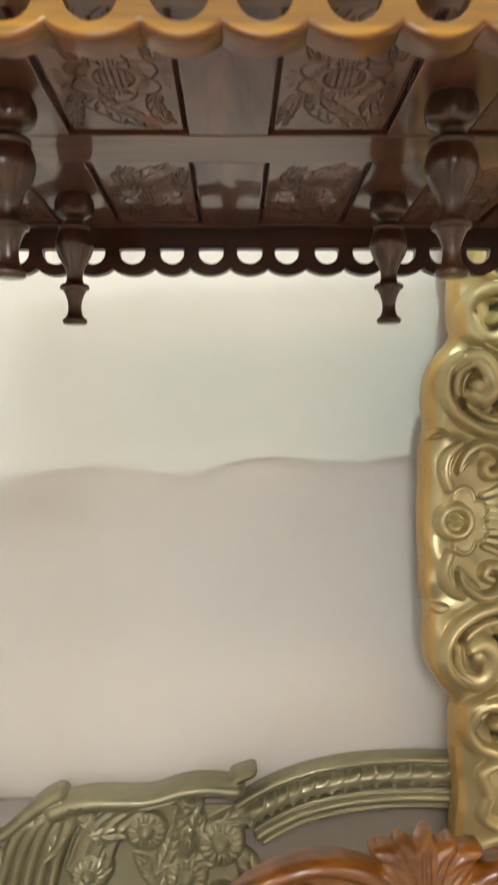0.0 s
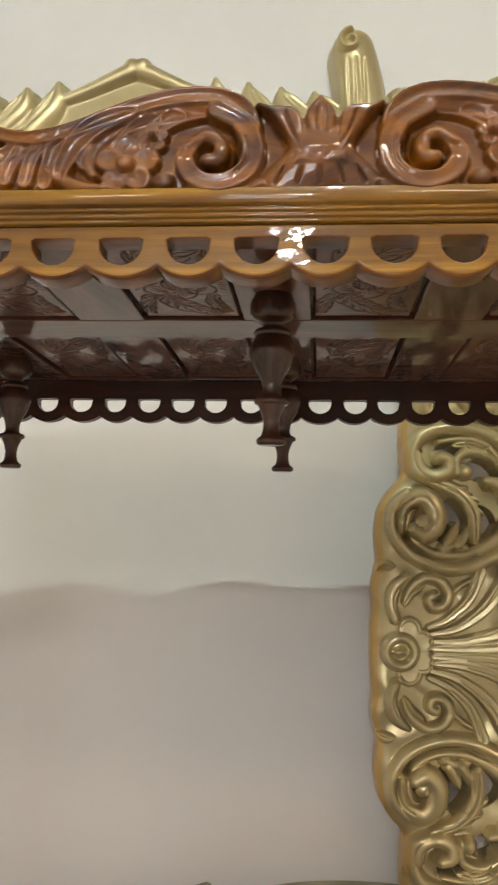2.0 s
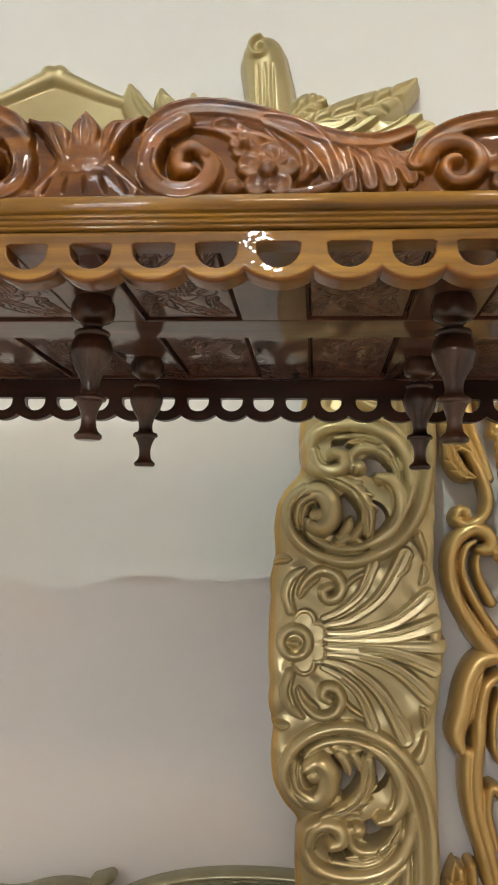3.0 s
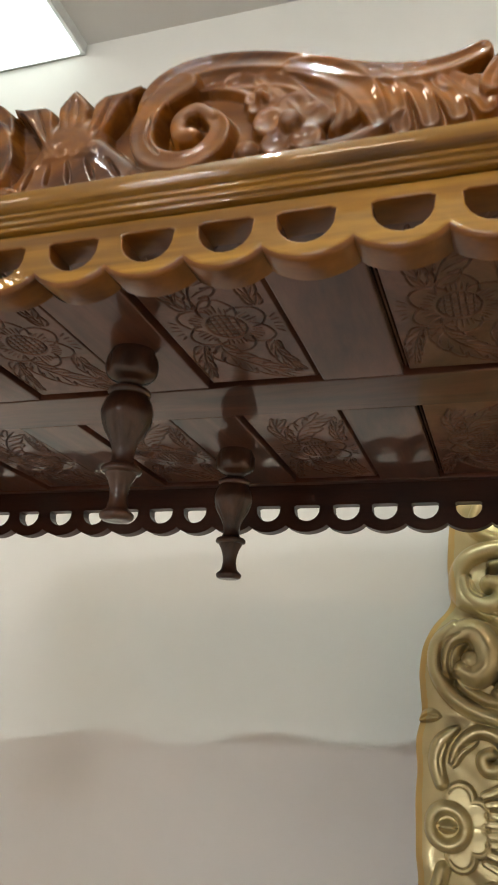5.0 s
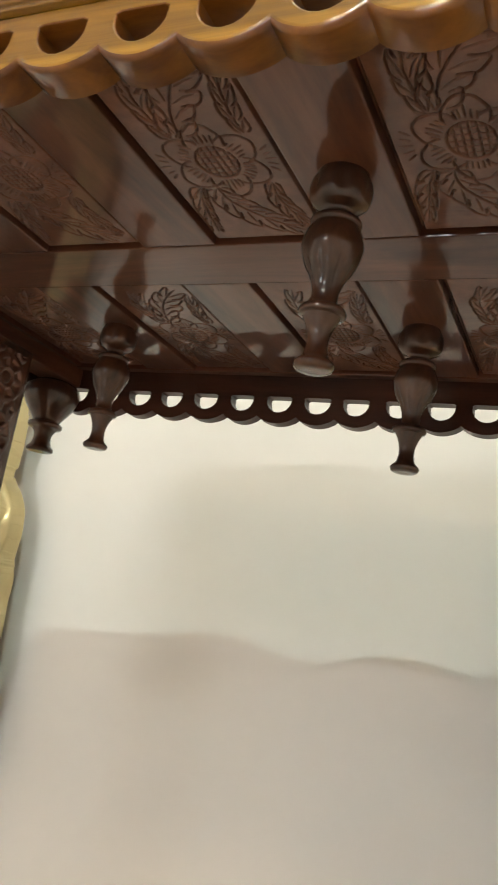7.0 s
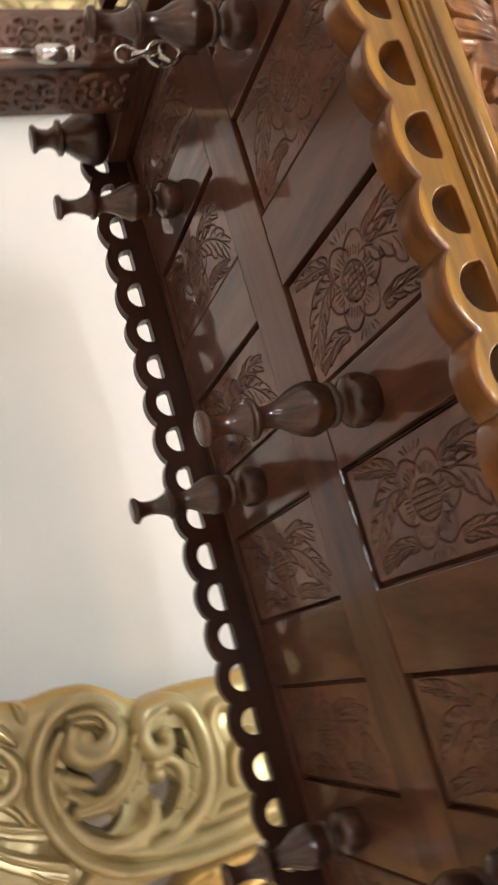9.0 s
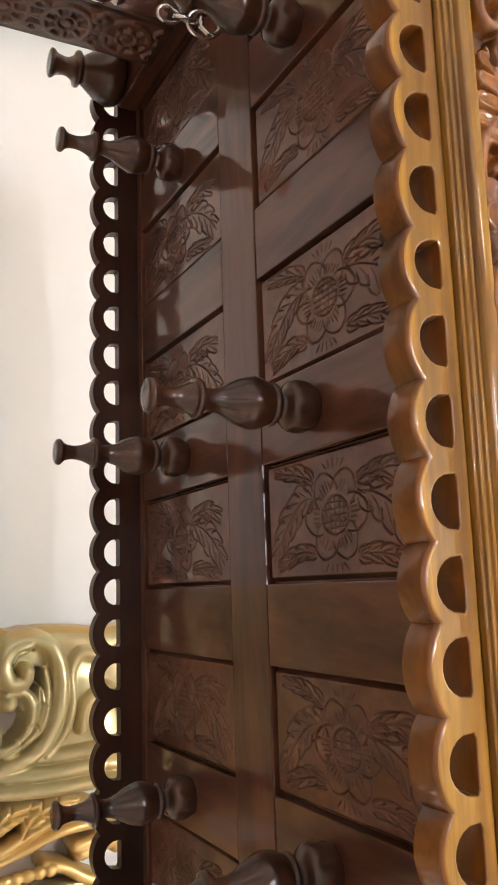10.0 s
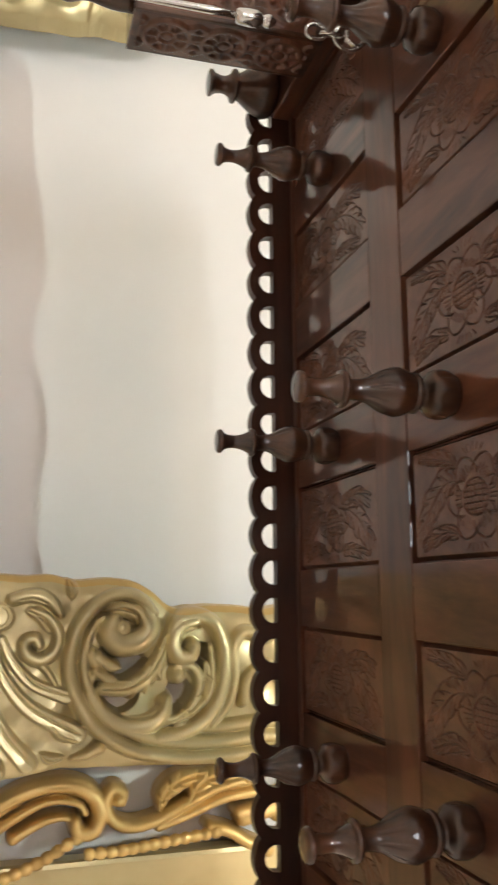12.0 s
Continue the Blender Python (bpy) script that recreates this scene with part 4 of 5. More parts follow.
UX, UZ = 0.00095, 0.000975      # the carver's drawing unit, about a millimetre


def pillar_motif(R, z0, s):
    """One half of the pillar's pattern, drawn outwards from the rose; s mirrors it about z0."""
    def q(pts, steps=5):
        return [(x * UX, z0 + s * z * UZ) for x, z in smooth_profile(pts, steps)]

    def rib(pts, r0, r1, h0, h1, base, mid=None, scoop=0.0):
        R.ridge(pts, r0 * 1.16, r1 * 1.16, h0 * 1.18, h1 * 1.18, base, mid=mid * 1.16 if mid else None, scoop=scoop)

    b = 0.012
    # the big C, its companion ribs and the comma-shaped head of its volute
    rib(q([(412, 640), (417, 520), (410, 420), (380, 320), (318, 244), (224, 204), (140, 212), (80, 248), (50, 300), (54, 350), (92, 384)]), 0.017, 0.013, 0.034, 0.030, b)
    rib(q([(376, 640), (384, 520), (378, 420), (348, 330), (296, 272), (226, 236), (150, 240), (98, 272)]), 0.016, 0.009, 0.026, 0.024, b)
    rib(q([(344, 640), (352, 520), (340, 440)]), 0.014, 0.010, 0.022, 0.014, b)
    rib(q([(78, 300), (90, 356), (124, 374), (152, 350), (156, 310), (130, 286), (104, 296)]), 0.016, 0.017, 0.034, 0.046, b, mid=0.027)
    R.cut(q([(96, 262), (80, 300), (88, 340), (116, 352), (128, 328), (116, 306)]), 0.0052, 0.017, False)
    R.cut(q([(64, 286), (60, 320), (74, 352), (104, 370)]), 0.0036, 0.010)
    R.dome(124 * UX, z0 + s * 316 * UZ, 0.019, 0.018, b + 0.026)
    # creased knot where the C meets the rim
    R.leaf(q([(14, 196), (34, 206), (58, 204)]), 0.013, 0.022, b)
    # broad rolled leaf inside the C
    rib(q([(282, 418), (316, 408), (340, 372), (338, 318), (306, 272), (262, 246)]), 0.011, 0.011, 0.030, 0.024, b, mid=0.020)
    R.cut(q([(294, 404), (318, 384), (322, 336), (300, 290)]), 0.0045, 0.010)
    R.dome(290 * UX, z0 + s * 410 * UZ, 0.015, 0.026, b)
    # acanthus leaf with toothed lobes
    spine = [(140, 416), (190, 402), (232, 372), (256, 326), (256, 274)]
    rib(q(spine), 0.005, 0.013, 0.022, 0.030, b, mid=0.019)
    for (x, z), (dx, dz) in (((176, 400), (26, -20)), ((206, 386), (20, -28)), ((228, 362), (10, -32)), ((244, 336), (-2, -34)), ((208, 398), (30, 4)), ((238, 376), (28, -6)), ((252, 350), (26, -14))):
        rib(q([(x, z), (x + dx * 0.6, z + dz * 0.4), (x + dx, z + dz)]), 0.009, 0.004, 0.026, 0.018, b)
    R.cut(q(spine), 0.0040, 0.012)
    # small leaves at the foot of the hole
    for pts in ([(186, 266), (204, 290), (212, 312)], [(216, 262), (236, 288), (240, 306)], [(178, 250), (210, 262), (244, 250)]):
        rib(q(pts), 0.013, 0.005, 0.026, 0.016, b, mid=0.012)
    # the second volute and its arch
    rib(q([(368, 400), (358, 460), (326, 512), (264, 544), (188, 550), (126, 532), (98, 490), (106, 446), (140, 426)]), 0.013, 0.014, 0.028, 0.030, b, mid=0.017)
    rib(q([(112, 480), (126, 446), (160, 430), (190, 444), (188, 468), (168, 474)]), 0.014, 0.017, 0.030, 0.044, b, mid=0.019)
    R.cut(q([(124, 492), (128, 462), (150, 446), (172, 456)]), 0.0045, 0.014, False)
    rib(q([(330, 420), (318, 470), (280, 512), (224, 522), (170, 516)]), 0.010, 0.007, 0.022, 0.020, b)
    # bulb with a leafy tail
    R.dome(232 * UX, z0 + s * 440 * UZ, 0.021, 0.040, b)
    rib(q([(214, 436), (212, 470), (240, 490), (290, 482), (326, 446), (338, 396)]), 0.010, 0.008, 0.028, 0.020, b, mid=0.012)
    R.leaf(q([(204, 506), (258, 506), (306, 478), (336, 430)]), 0.017, 0.024, b, 3)
    # beyond the arch
    rib(q([(150, 640), (138, 596), (176, 572), (240, 574), (300, 560), (346, 520)]), 0.014, 0.010, 0.026, 0.022, b)
    rib(q([(220, 640), (250, 604), (300, 596)]), 0.016, 0.010, 0.024, 0.018, b)
    # tip that fills the corner outside the C
    rib(q([(382, 268), (396, 244), (402, 214)]), 0.015, 0.006, 0.026, 0.016, b)
    # fan of flutes, rolled over at its end
    for pts, r, h in (([(148, 10), (236, 12), (330, 22), (424, 54)], 0.019, 0.036), ([(148, 26), (232, 30), (326, 58), (408, 122)], 0.018, 0.036),
                      ([(148, 44), (216, 62), (292, 122), (350, 222)], 0.018, 0.036), ([(142, 60), (190, 82), (240, 128), (270, 198)], 0.013, 0.028)):
        rib(q(pts), 0.0055, r, 0.020, h, b, scoop=0.22)
        R.cut(q([(x, z + 2 + 5 * i / 3) for i, (x, z) in enumerate(pts)][1:]), 0.0028, 0.009)
    R.leaf(q([(330, 168), (352, 190), (364, 222)]), 0.012, 0.026, b)
    R.leaf(q([(390, 150), (402, 170), (398, 198)]), 0.012, 0.024, b)
    # hook and curl beside the rose
    rib(q([(58, 78), (48, 118), (60, 156), (92, 182)]), 0.012, 0.005, 0.026, 0.020, b, mid=0.014)
    R.cut(q([(60, 92), (56, 124), (68, 154)]), 0.0036, 0.009)
    rib(q([(80, 118), (96, 152), (134, 178), (172, 170), (190, 140), (176, 112), (150, 108), (142, 128), (158, 138)]), 0.006, 0.010, 0.026, 0.030, b, mid=0.013)
    R.leaf(q([(82, 110), (98, 140), (132, 160)]), 0.012, 0.022, b)
    rib(q([(186, 128), (220, 160), (264, 182)]), 0.008, 0.005, 0.020, 0.016, b)


def pillar_inner(z):
    """The wavy inner edge of a pillar at height z."""
    total = 0
    for d in np.linspace(-0.016, 0.016, 9):
        near = np.min([np.abs(z + d - m) for m in (-0.16, 1.10, 2.36)], axis=0)
        total = total + np.interp(near, (0, 0.06, 0.10, 0.155, 0.185, 0.205, 0.28, 0.34, 0.385, 0.415, 0.44, 0.50, 0.58, 0.63), (0.001, 0.002, 0.006, 0.002, 0.011, 0.017, 0.010, 0.018, 0.044, 0.076, 0.080, 0.072, 0.076, 0.084))
    return total / 9


def pillar_mesh(cell):
    H = 2.45
    R = Relief(-0.02, 0.45, 0.0, H, cell)
    X, Z = R.X, R.Z
    mids = (-0.16, 1.10, 2.36)
    near = np.min([np.abs(Z - m) for m in mids], axis=0)
    inner = pillar_inner(Z)
    outer = np.interp(near, (0, 0.09, 0.185, 0.30, 0.46, 0.63), (0.428, 0.420, 0.406, 0.410, 0.414, 0.413))
    R.ground(np.minimum(np.minimum(X - inner, outer - X), np.minimum(Z, H - Z)), 0.012)
    for m in mids:
        for s in (-1, 1):
            for cx, cz, rx, rz in ((0.196, 0.306, 0.056, 0.056), (0.250, 0.300, 0.046, 0.050), (0.215, 0.350, 0.036, 0.036), (0.188, 0.486, 0.036, 0.028), (0.256, 0.436, 0.030, 0.028), (0.284, 0.420, 0.024, 0.024)):
                d = (1 - np.hypot((X - cx) / rx, (Z - m - s * cz) / rz)) * min(rx, rz)
                R.F = np.where(d > -0.012, np.minimum(R.F, -d), R.F)
                R.H = np.where(d > 0, 0, R.H)
    R.H += np.where(R.H > 0, 0.006 * np.sin(X * 46 + 1.2 * np.sin(Z * 31)) * np.sin(Z * 38 + X * 14), 0)
    for m in mids:
        for s in (1, -1):
            pillar_motif(R, m, s)
        # rose: petals behind a ring with an almond eye
        for a in (-74, 74, -26, 26):
            R.cup(0.076 + 0.050 * math.cos(radians(a)), m + 0.054 * math.sin(radians(a)), 0.030, 0.017, 0.013, 0.22)
            R.cut(spiral(0.076 + 0.050 * math.cos(radians(a)), m + 0.054 * math.sin(radians(a)), 0.021, 0.021, a - 90, a + 90), 0.003, 0.007)
        R.ridge([(0.150, m), (0.30, m), (0.420, m)], 0.007, 0.020, 0.024, 0.040, 0.012, scoop=0.3)
        R.dome(0.067, m, 0.046, 0.016, 0.014)
        R.ridge(spiral(0.067, m, 0.033, 0.033, 0, 360), 0.0135, 0.0135, 0.036, 0.036, 0.016)
        R.leaf([(0.046, m), (0.067, m), (0.088, m)], 0.016, 0.026, 0.018)
        R.ridge([(0.058, m), (0.074, m)], 0.006, 0.006, 0.014, 0.014, 0.034)
        R.dome(0.404, m + 0.020, 0.016, 0.022, 0.026)
    # the rim is trimmed to a smooth wave and rolls back to the wall
    rim = np.minimum(X - inner + 0.008, outer + 0.008 - X)
    R.F = np.minimum(R.F, rim)
    R.H -= 0.046 * (1 - np.sqrt(np.clip(1 - (1 - np.clip(rim / 0.046, 0, 1)) ** 2, 0, 1)))
    R.blur(1)
    return R.mesh("pillar", 0.062, flare=0.004, rounded=True, skirt=lambda x, z: np.where((x > 0.075) & (x < 0.365), 0.045, 0.3))


pillar_me = pillar_mesh(0.0017)
pillar_me.materials.append(M_GOLD)
put_mesh("pillar", pillar_me, M_GOLD, arch, Matrix.Translation((0.668, -0.115, 0.281)), "pierced gold pillar of scrolls, a rose and a fluted fan")
mirror_me = pillar_mesh(0.0032)
co = np.zeros(len(mirror_me.vertices) * 3, np.float32)
mirror_me.vertices.foreach_get("co", co)
co = co.reshape(-1, 3)
co[:, 0] *= -1
mirror_me.vertices.foreach_set("co", co.ravel())
mirror_me.flip_normals()
put_mesh("pillar", mirror_me, M_GOLD, arch, Matrix.Translation((-0.70, -0.070, 0.30)), "pierced gold pillar of scrolls, a rose and a fluted fan")
# warm shade on the inner rim of one pillar, put in as an orange gold
pillar_me.materials.append(M_GOLDSIDE)
mid_points = np.zeros(len(pillar_me.polygons) * 3, np.float32)
pillar_me.polygons.foreach_get("center", mid_points)
mid_points = mid_points.reshape(-1, 3)
shaded_rim = (mid_points[:, 0] < pillar_inner(mid_points[:, 2]) + 0.014).astype(np.int32)
pillar_me.polygons.foreach_set("material_index", shaded_rim)


def build_arch_crest():
    R = Relief(-1.15, 1.15, 0.0, 0.62, 0.0035)
    u = np.abs(R.X)
    top = 0.36 + 0.11 * np.clip(1 - u / 0.30, 0, 1)
    top = np.where(u > 0.75, 0.30 - 0.18 * (u - 0.75), top)
    low = 0.06 + 0.02 * np.cos(u * 5) + np.where(u < 0.62, 0.10 * (1 - (u / 0.62) ** 2), -0.1)
    R.ground(np.minimum(np.minimum(top - R.Z, R.Z - np.maximum(low, 0.004)), 1.07 - u), 0.01)
    for s in (-1, 1):
        def q(p):
            return [(s * (x - (0.03 if s < 0 else 0.0)), z) for x, z in p]
        # gable ridge
        R.ridge(q(bez((0.0, 0.475), (0.07, 0.46), (0.15, 0.40), (0.27, 0.375))), 0.030, 0.016, 0.035, 0.02, 0.008)
        # curling leaf tips
        for i in range(4):
            x = 0.238 + 0.092 * i
            R.ridge(q(bez((x + 0.100, 0.26), (x + 0.050, 0.33), (x + 0.004, 0.36 - 0.004 * i), (x + 0.002, 0.430 - 0.016 * i))), 0.050, 0.012, 0.045, 0.024, 0.008, mid=0.040)
            for off in (0.0, 0.024):
                R.cut(q(bez((x + 0.100 + off, 0.28), (x + 0.056 + off, 0.33), (x + 0.022 + off, 0.36), (x + 0.012 + 0.4 * off, 0.41 - 0.016 * i))), 0.008, 0.013)
        # upright finger with a scroll top
        R.ridge(q([(0.655, 0.28), (0.640, 0.42), (0.622, 0.512)]), 0.066, 0.060, 0.045, 0.05, 0.008)
        R.ridge(q(spiral(0.614, 0.515, 0.036, 0.006, 90, 470)), 0.012, 0.009, 0.062, 0.07, 0.01)
        for dx in (-0.018, 0.002, 0.022):
            R.cut(q([(0.634 + dx, 0.30), (0.626 + dx, 0.47)]), 0.007, 0.012)
        # outer leaves
        R.leaf(q(bez((0.72, 0.28), (0.82, 0.33), (0.94, 0.33), (1.052, 0.43))), 0.05, 0.04, 0.01, 5)
        R.leaf(q(bez((0.70, 0.30), (0.74, 0.36), (0.76, 0.37), (0.80, 0.375))), 0.04, 0.04, 0.01, 3)
        R.ridge(q(bez((0.68, 0.26), (0.80, 0.22), (0.98, 0.20), (1.06, 0.10))), 0.04, 0.03, 0.04, 0.03, 0.01, groove=0.006)
        for i in range(7):
            x = 0.10 + 0.12 * i
            R.ridge(q(bez((x - 0.05, 0.20), (x, 0.28), (x + 0.04, 0.25), (x + 0.06, 0.13))), 0.025, 0.018, 0.025, 0.02, 0.01)
    R.blur(1)
    put_mesh("crest", R.mesh("arch_crest", 0.05, flare=0.012, rounded=True), M_GOLD, arch, Matrix.Translation((0, 0, 2.485)), "gold carved crest with leaf tips and scrolled fingers")


build_arch_crest()
for x in (-0.91, 0.87):
    part("foot", box_bm(x - 0.22, x + 0.22, -0.16, 0.0, 0.0, 0.31, 0.012), M_GOLD, arch)
    part("stay", box_bm(x - 0.03, x + 0.03, -0.068, 0.019, 2.66, 2.72, 0.004), M_GOLD, arch)

# ---- second gold frame, beside the arch ----
frame_two = thing("carved_screen", (0.62, WALL_Y - 0.02, 0), "gold-painted carved frame with a beaded column beside the arch", "screen")


def bead_string(points, pitch, r):
    """Balls on a string along the points: a tube that swells and narrows."""
    line = [Vector(p) for p in smooth_profile(points, 40)]
    run = [0.0]
    for p, n in zip(line, line[1:]):
        run.append(run[-1] + (n - p).length)
    radii = [r * (0.60 + 0.40 * abs(math.sin(math.pi * d / pitch)) ** 0.6) for d in run]
    return tube_bm(line, radii, 14)


def build_frame_two():
    R = Relief(0.0, 0.235, 0.1, 2.3, 0.0022)
    b = 0.008
    for up in (-1.2, 0.0, 1.2):
        def q(p):
            return [(x, z + up) for x, z in smooth_profile(p, 6)]
        def rib(pts, r0, r1, h0, h1, base, mid=None):
            R.ridge(pts, r0 * 1.2, r1 * 1.2, h0, h1, base, mid=mid * 1.2 if mid else None)

        # C-scroll that hooks over the beads
        rib(q([(0.150, 1.350), (0.098, 1.42), (0.056, 1.50), (0.044, 1.58), (0.062, 1.640), (0.108, 1.668), (0.146, 1.650), (0.146, 1.618), (0.122, 1.612)]), 0.022, 0.012, 0.030, 0.034, b, mid=0.017)
        rib(q([(0.160, 1.40), (0.114, 1.47), (0.078, 1.55), (0.084, 1.612), (0.108, 1.634)]), 0.012, 0.007, 0.024, 0.022, b)
        R.cut(q([(0.130, 1.40), (0.086, 1.47), (0.062, 1.55), (0.064, 1.61)]), 0.004, 0.010)
        rib(q([(0.150, 1.48), (0.120, 1.54), (0.114, 1.59), (0.134, 1.616)]), 0.012, 0.006, 0.022, 0.018, b)
        # S-scroll: a small volute and a long stalk
        rib(q([(0.088, 1.714), (0.070, 1.716), (0.060, 1.694), (0.086, 1.678), (0.126, 1.694), (0.144, 1.734), (0.136, 1.790), (0.104, 1.860), (0.072, 1.940), (0.060, 2.02)]), 0.011, 0.012, 0.032, 0.026, b, mid=0.013)
        R.dome(0.086, 1.706 + up, 0.015, 0.034, b)
        rib(q([(0.150, 1.80), (0.128, 1.87), (0.10, 1.95), (0.09, 2.03)]), 0.010, 0.012, 0.022, 0.020, b)
        R.leaf(q([(0.110, 1.800), (0.076, 1.815), (0.050, 1.86), (0.040, 1.93)]), 0.024, 0.028, b, 4)
        R.leaf(q([(0.100, 1.87), (0.062, 1.90), (0.044, 1.96), (0.05, 2.04)]), 0.026, 0.028, b, 4)
        rib(q([(0.160, 1.92), (0.175, 1.97), (0.200, 2.01), (0.222, 2.06)]), 0.012, 0.014, 0.024, 0.022, b)
        # shoulder with a down-turned tip
        rib(q([(0.160, 1.346), (0.116, 1.330), (0.088, 1.275), (0.072, 1.205), (0.056, 1.150), (0.066, 1.112)]), 0.018, 0.012, 0.032, 0.030, b, mid=0.026)
        R.cut(q([(0.140, 1.318), (0.110, 1.28), (0.096, 1.21), (0.084, 1.16)]), 0.005, 0.014)
        rib(q([(0.170, 1.300), (0.134, 1.27), (0.118, 1.20), (0.112, 1.13), (0.104, 1.06), (0.108, 0.97), (0.132, 0.87), (0.150, 0.80)]), 0.010, 0.014, 0.026, 0.024, b, mid=0.016)
        rib(q([(0.084, 1.100), (0.080, 1.03), (0.090, 0.95), (0.118, 0.86), (0.134, 0.79)]), 0.015, 0.012, 0.026, 0.022, b)
        rib(q([(0.170, 1.25), (0.152, 1.20), (0.150, 1.12), (0.166, 1.08)]), 0.009, 0.006, 0.022, 0.018, b)
        rib(q([(0.170, 1.00), (0.142, 1.02), (0.132, 0.96), (0.150, 0.88)]), 0.012, 0.010, 0.026, 0.022, b)
    R.F = np.minimum(R.F, np.minimum(R.Z - 0.102, 2.29 - R.Z))
    R.blur(1)
    put_mesh("scrollwork", R.mesh("scrollwork", 0.045), M_GOLDSIDE, frame_two, None, "pierced gold scrollwork")
    for up in (-1.2, 0.0):
        for pts in ([(0.238, -0.07, 1.43 + up), (0.200, -0.07, 1.535 + up), (0.160, -0.07, 1.610 + up), (0.146, -0.07, 1.640 + up)],
                    [(0.192, -0.07, 1.632 + up), (0.190, -0.07, 1.72 + up), (0.180, -0.07, 1.82 + up), (0.168, -0.07, 1.945 + up)],
                    [(0.238, -0.07, 1.43 + up), (0.222, -0.07, 1.25 + up), (0.200, -0.07, 1.05 + up), (0.205, -0.07, 0.82 + up)]):
            if pts[-1][2] > 0.2 and pts[0][2] > 0.2:
                part("beading", bead_string(pts, 0.024, 0.014), M_GOLDSIDE, frame_two, "beaded gold moulding", smooth=True)
    part("board", box_bm(0.205, 0.72, -0.066, 0.0, 0.1, 2.3, 0.012), M_GOLD, frame_two, "smooth gold board")
    part("plinth", box_bm(0.0, 0.74, -0.09, 0.0, 0.0, 0.1, 0.008), M_GOLD, frame_two)


build_frame_two()

# ---- green-gold headboard in front of the arch ----
head = thing("headboard", (-0.80, 1.385, 0), "dull green-gold headboard with a rope rail and carved flowers", "headboard")


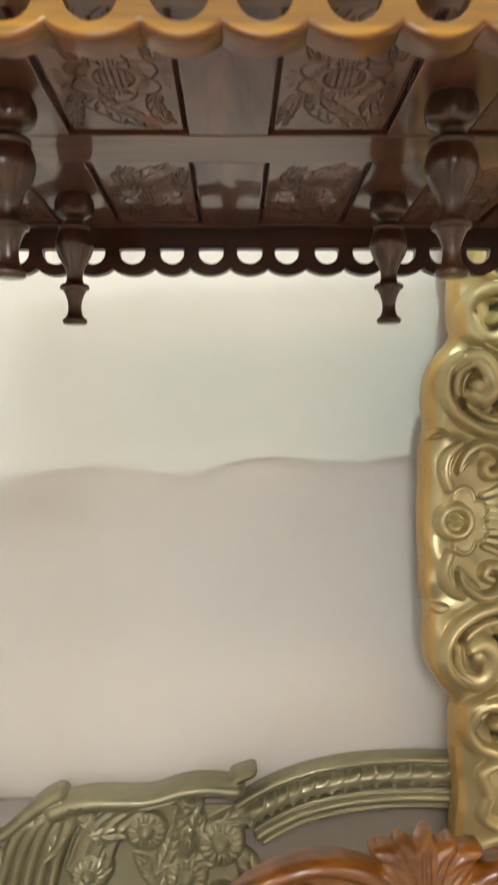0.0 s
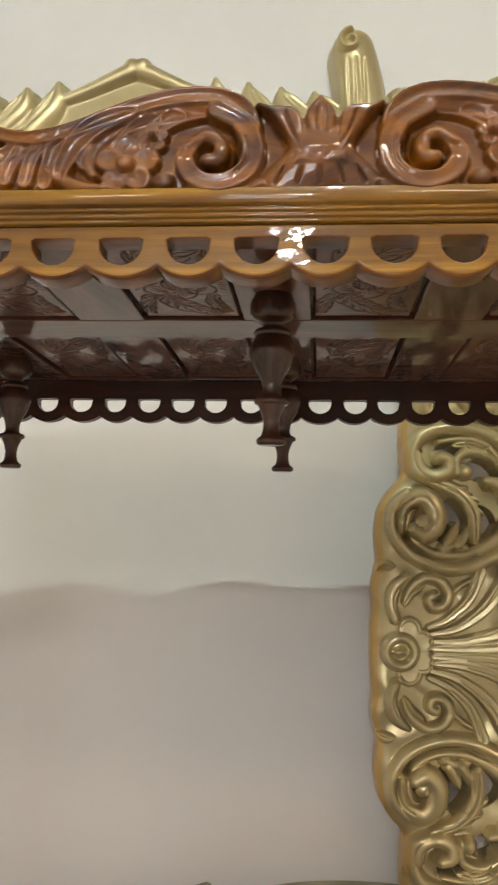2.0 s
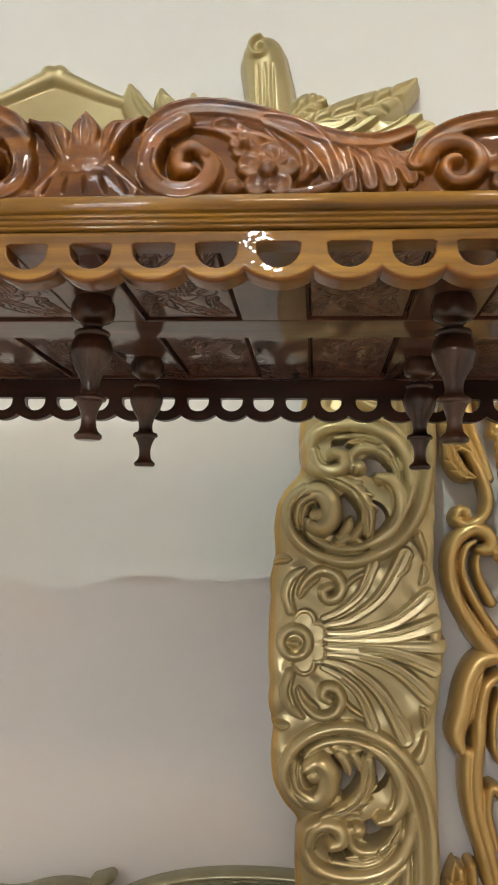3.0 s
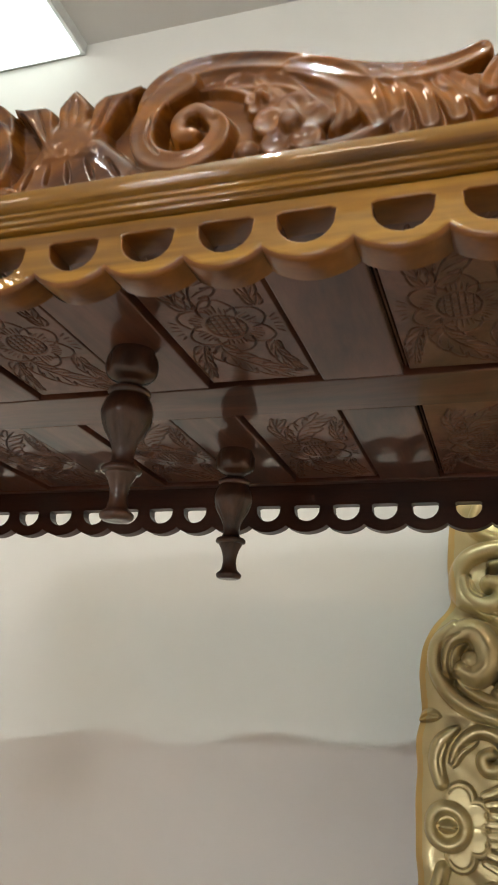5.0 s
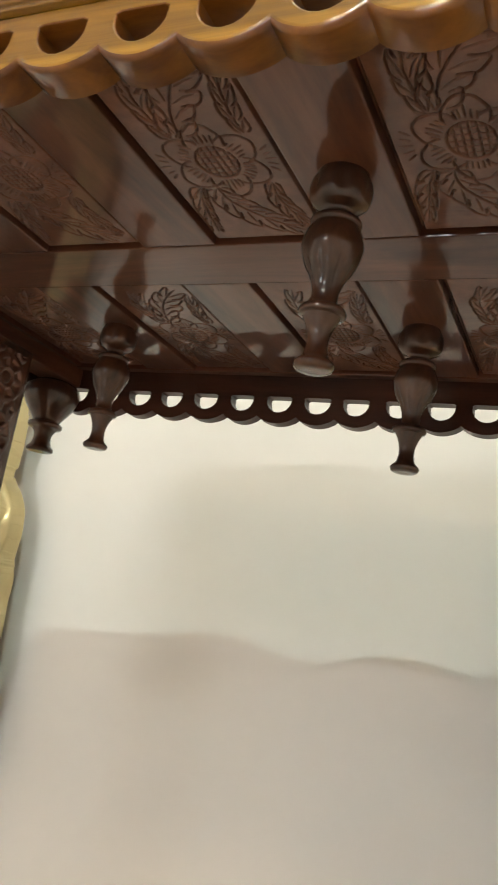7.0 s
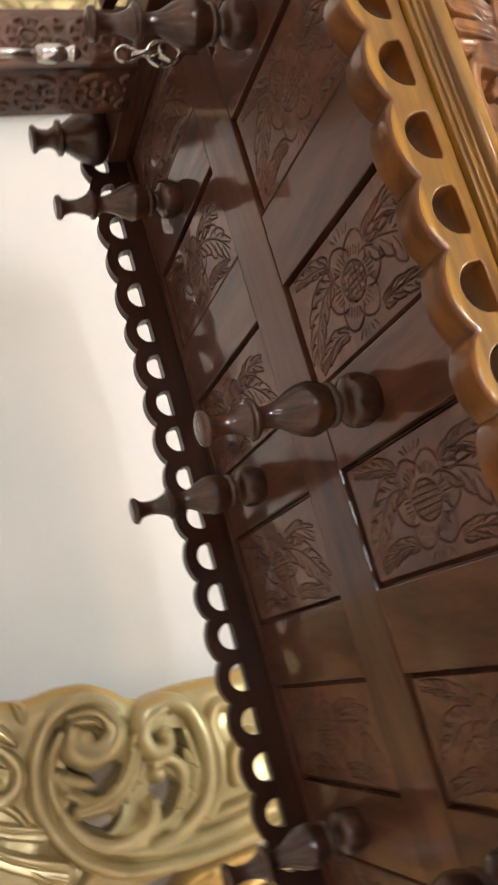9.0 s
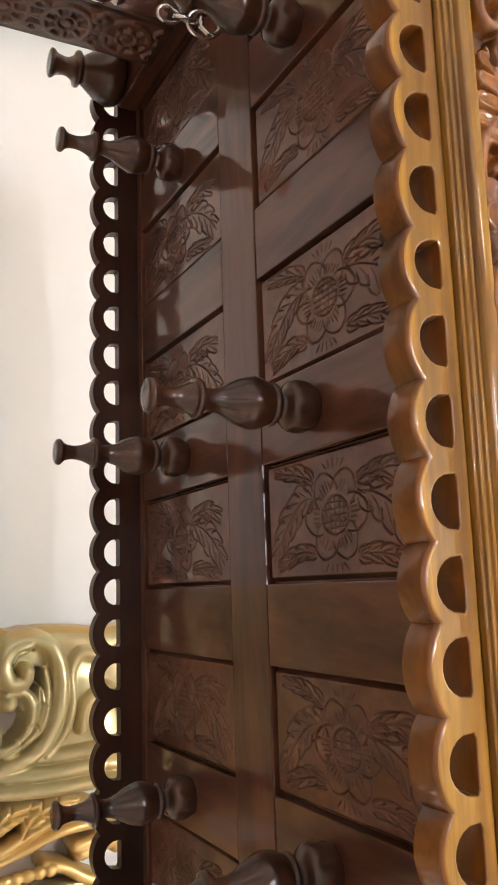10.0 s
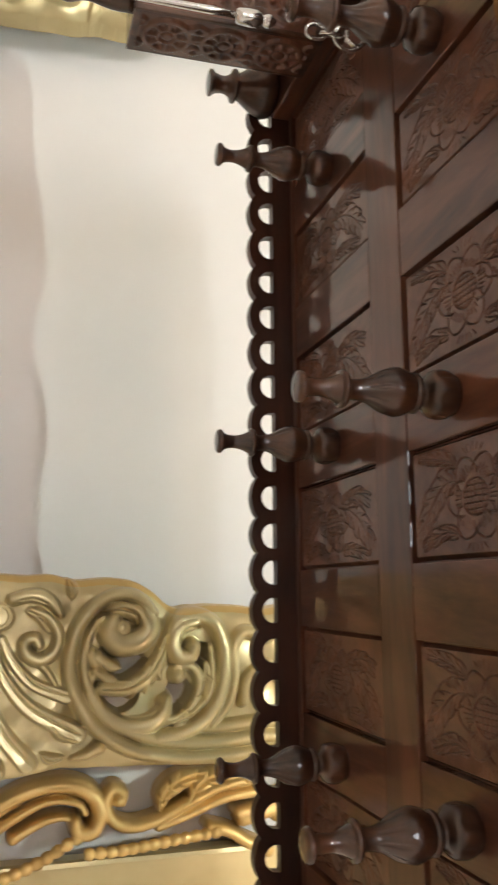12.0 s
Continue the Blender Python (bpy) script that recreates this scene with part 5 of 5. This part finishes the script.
def build_headboard():
    R = Relief(-0.345, 1.13, 0.0, 0.46, 0.0026)
    u = np.abs(R.X)
    for s in (-1, 1):
        def q(p):
            return [(s * (x + 0.334), z) for x, z in p]
        arc = bez((0.235, 0.275), (0.36, 0.365), (0.54, 0.395), (0.80, 0.375), 30)
        def off(k, arc=arc):
            out = []
            for i, (x, z) in enumerate(arc):
                p, r = arc[max(i - 1, 0)], arc[min(i + 1, len(arc) - 1)]
                ln = math.hypot(r[0] - p[0], r[1] - p[1])
                out.append((x + k * (r[1] - p[1]) / ln, z - k * (r[0] - p[0]) / ln))
            return out

        R.ridge(q(off(0.005)), 0.011, 0.011, 0.022, 0.022, 0.004)
        R.ridge(q(off(0.040)), 0.034, 0.034, 0.006, 0.006, 0.002)
        R.ridge(q(off(0.073)), 0.006, 0.006, 0.022, 0.022, 0.004)
        R.ridge(q(off(0.093)), 0.015, 0.015, 0.030, 0.030, 0.004)
        R.ridge(q(off(0.115)), 0.008, 0.008, 0.018, 0.018, 0.004)
        # rope between the beads
        up, down = off(0.026), off(0.058)
        for i in range(2, 29, 2):
            R.ridge(q(bez(down[i - 2], up[i - 1], down[i + 1], up[i + 2])), 0.009, 0.009, 0.030, 0.030, 0.006, mid=0.0200)
        # ribbon over the flowers
        R.ridge(q(bez((0.235, 0.312), (0.20, 0.312), (0.15, 0.332), (0.06, 0.295)) + bez((0.06, 0.295), (-0.03, 0.272), (-0.11, 0.310), (-0.20, 0.262))[1:]), 0.021, 0.026, 0.044, 0.040, 0.006)
        R.cut(q(bez((0.20, 0.300), (0.15, 0.318), (0.06, 0.283), (-0.02, 0.270))), 0.007, 0.014)
        R.ridge(q([(0.270, 0.352), (0.235, 0.338), (0.222, 0.30)]), 0.014, 0.020, 0.034, 0.03, 0.006)
        for k, (x, z) in enumerate(((-0.20, 0.20), (-0.13, 0.235), (-0.06, 0.21), (0.06, 0.165), (0.12, 0.25), (0.15, 0.14), (-0.10, 0.12), (0.02, 0.11), (0.06, 0.04), (0.14, 0.03), (0.25, 0.13), (0.235, 0.24))):
            a = radians(65 + 70 * math.sin(2.1 * k))
            c, d = math.cos(a), math.sin(a)
            R.leaf(q(bez((x - 0.055 * c, z - 0.055 * d), (x - 0.02 * c + 0.02 * d, z - 0.02 * d), (x + 0.02 * c + 0.015 * d, z + 0.02 * d), (x + 0.055 * c, z + 0.055 * d))), 0.026, 0.030, 0.006, 3)
        for x, z, r in ((0.196, 0.186, 0.060), (0.018, 0.216, 0.050), (0.112, 0.104, 0.052), (-0.120, 0.112, 0.046), (0.20, 0.04, 0.05)):
            R.dome(s * (x + 0.334), z, r, 0.030, 0.012)
            for k in range(16):
                a = 2 * math.pi * (k + 0.3) / 16
                R.cut([(s * (x + 0.334) + e * r * math.cos(a), z + e * r * math.sin(a)) for e in (0.42, 0.80)], 0.07 * r, 0.012)
            R.cut(spiral(s * (x + 0.334), z, 0.40 * r, 0.40 * r, 0, 360), 0.10 * r, 0.012, False)
            R.dome(s * (x + 0.334), z, 0.32 * r, 0.026, 0.026)
        # folds under the ribbon
        for k in range(3):
            R.ridge(q(bez((0.00 - 0.035 * k, 0.262), (-0.03 - 0.035 * k, 0.25), (-0.06 - 0.035 * k, 0.22), (-0.085 - 0.035 * k, 0.150 - 0.01 * k))), 0.012, 0.022, 0.034, 0.022, 0.006, scoop=0.4)
        R.leaf(q(bez((0.150, 0.285), (0.125, 0.265), (0.105, 0.225), (0.120, 0.165))), 0.034, 0.032, 0.008, 4)
        R.ridge(q(bez((-0.19, 0.30), (-0.25, 0.28), (-0.29, 0.22), (-0.335, 0.20))), 0.020, 0.014, 0.030, 0.02, 0.006)
        for k in range(5):
            R.ridge(q(bez((-0.14 - 0.03 * k, 0.28 - 0.012 * k), (-0.17 - 0.03 * k, 0.22), (-0.20 - 0.03 * k, 0.16), (-0.22 - 0.03 * k, 0.04))), 0.018, 0.012, 0.024, 0.014, 0.006)
    R.ground(np.minimum(np.minimum(np.minimum(0.27, 0.17 + u * 0.8) - R.Z, R.Z), 0.57 - u), 0.006)
    R.blur(1)
    put_mesh("carved_rail", R.mesh("carved_rail", 0.03), M_GREEN, head, Matrix.Translation((0, 0, 0.420)), "green-gold rope rail and flowers")
    part("panel", box_bm(-0.345, 1.12, -0.026, 0.0, 0.1, 0.70, 0.004), M_GREYBOARD, head, "plain grey panel")
    for x in (-0.31, 0.94):
        part("leg", box_bm(x - 0.03, x + 0.03, -0.02, 0.03, 0, 0.4, 0.004), M_GREEN, head)


build_headboard()
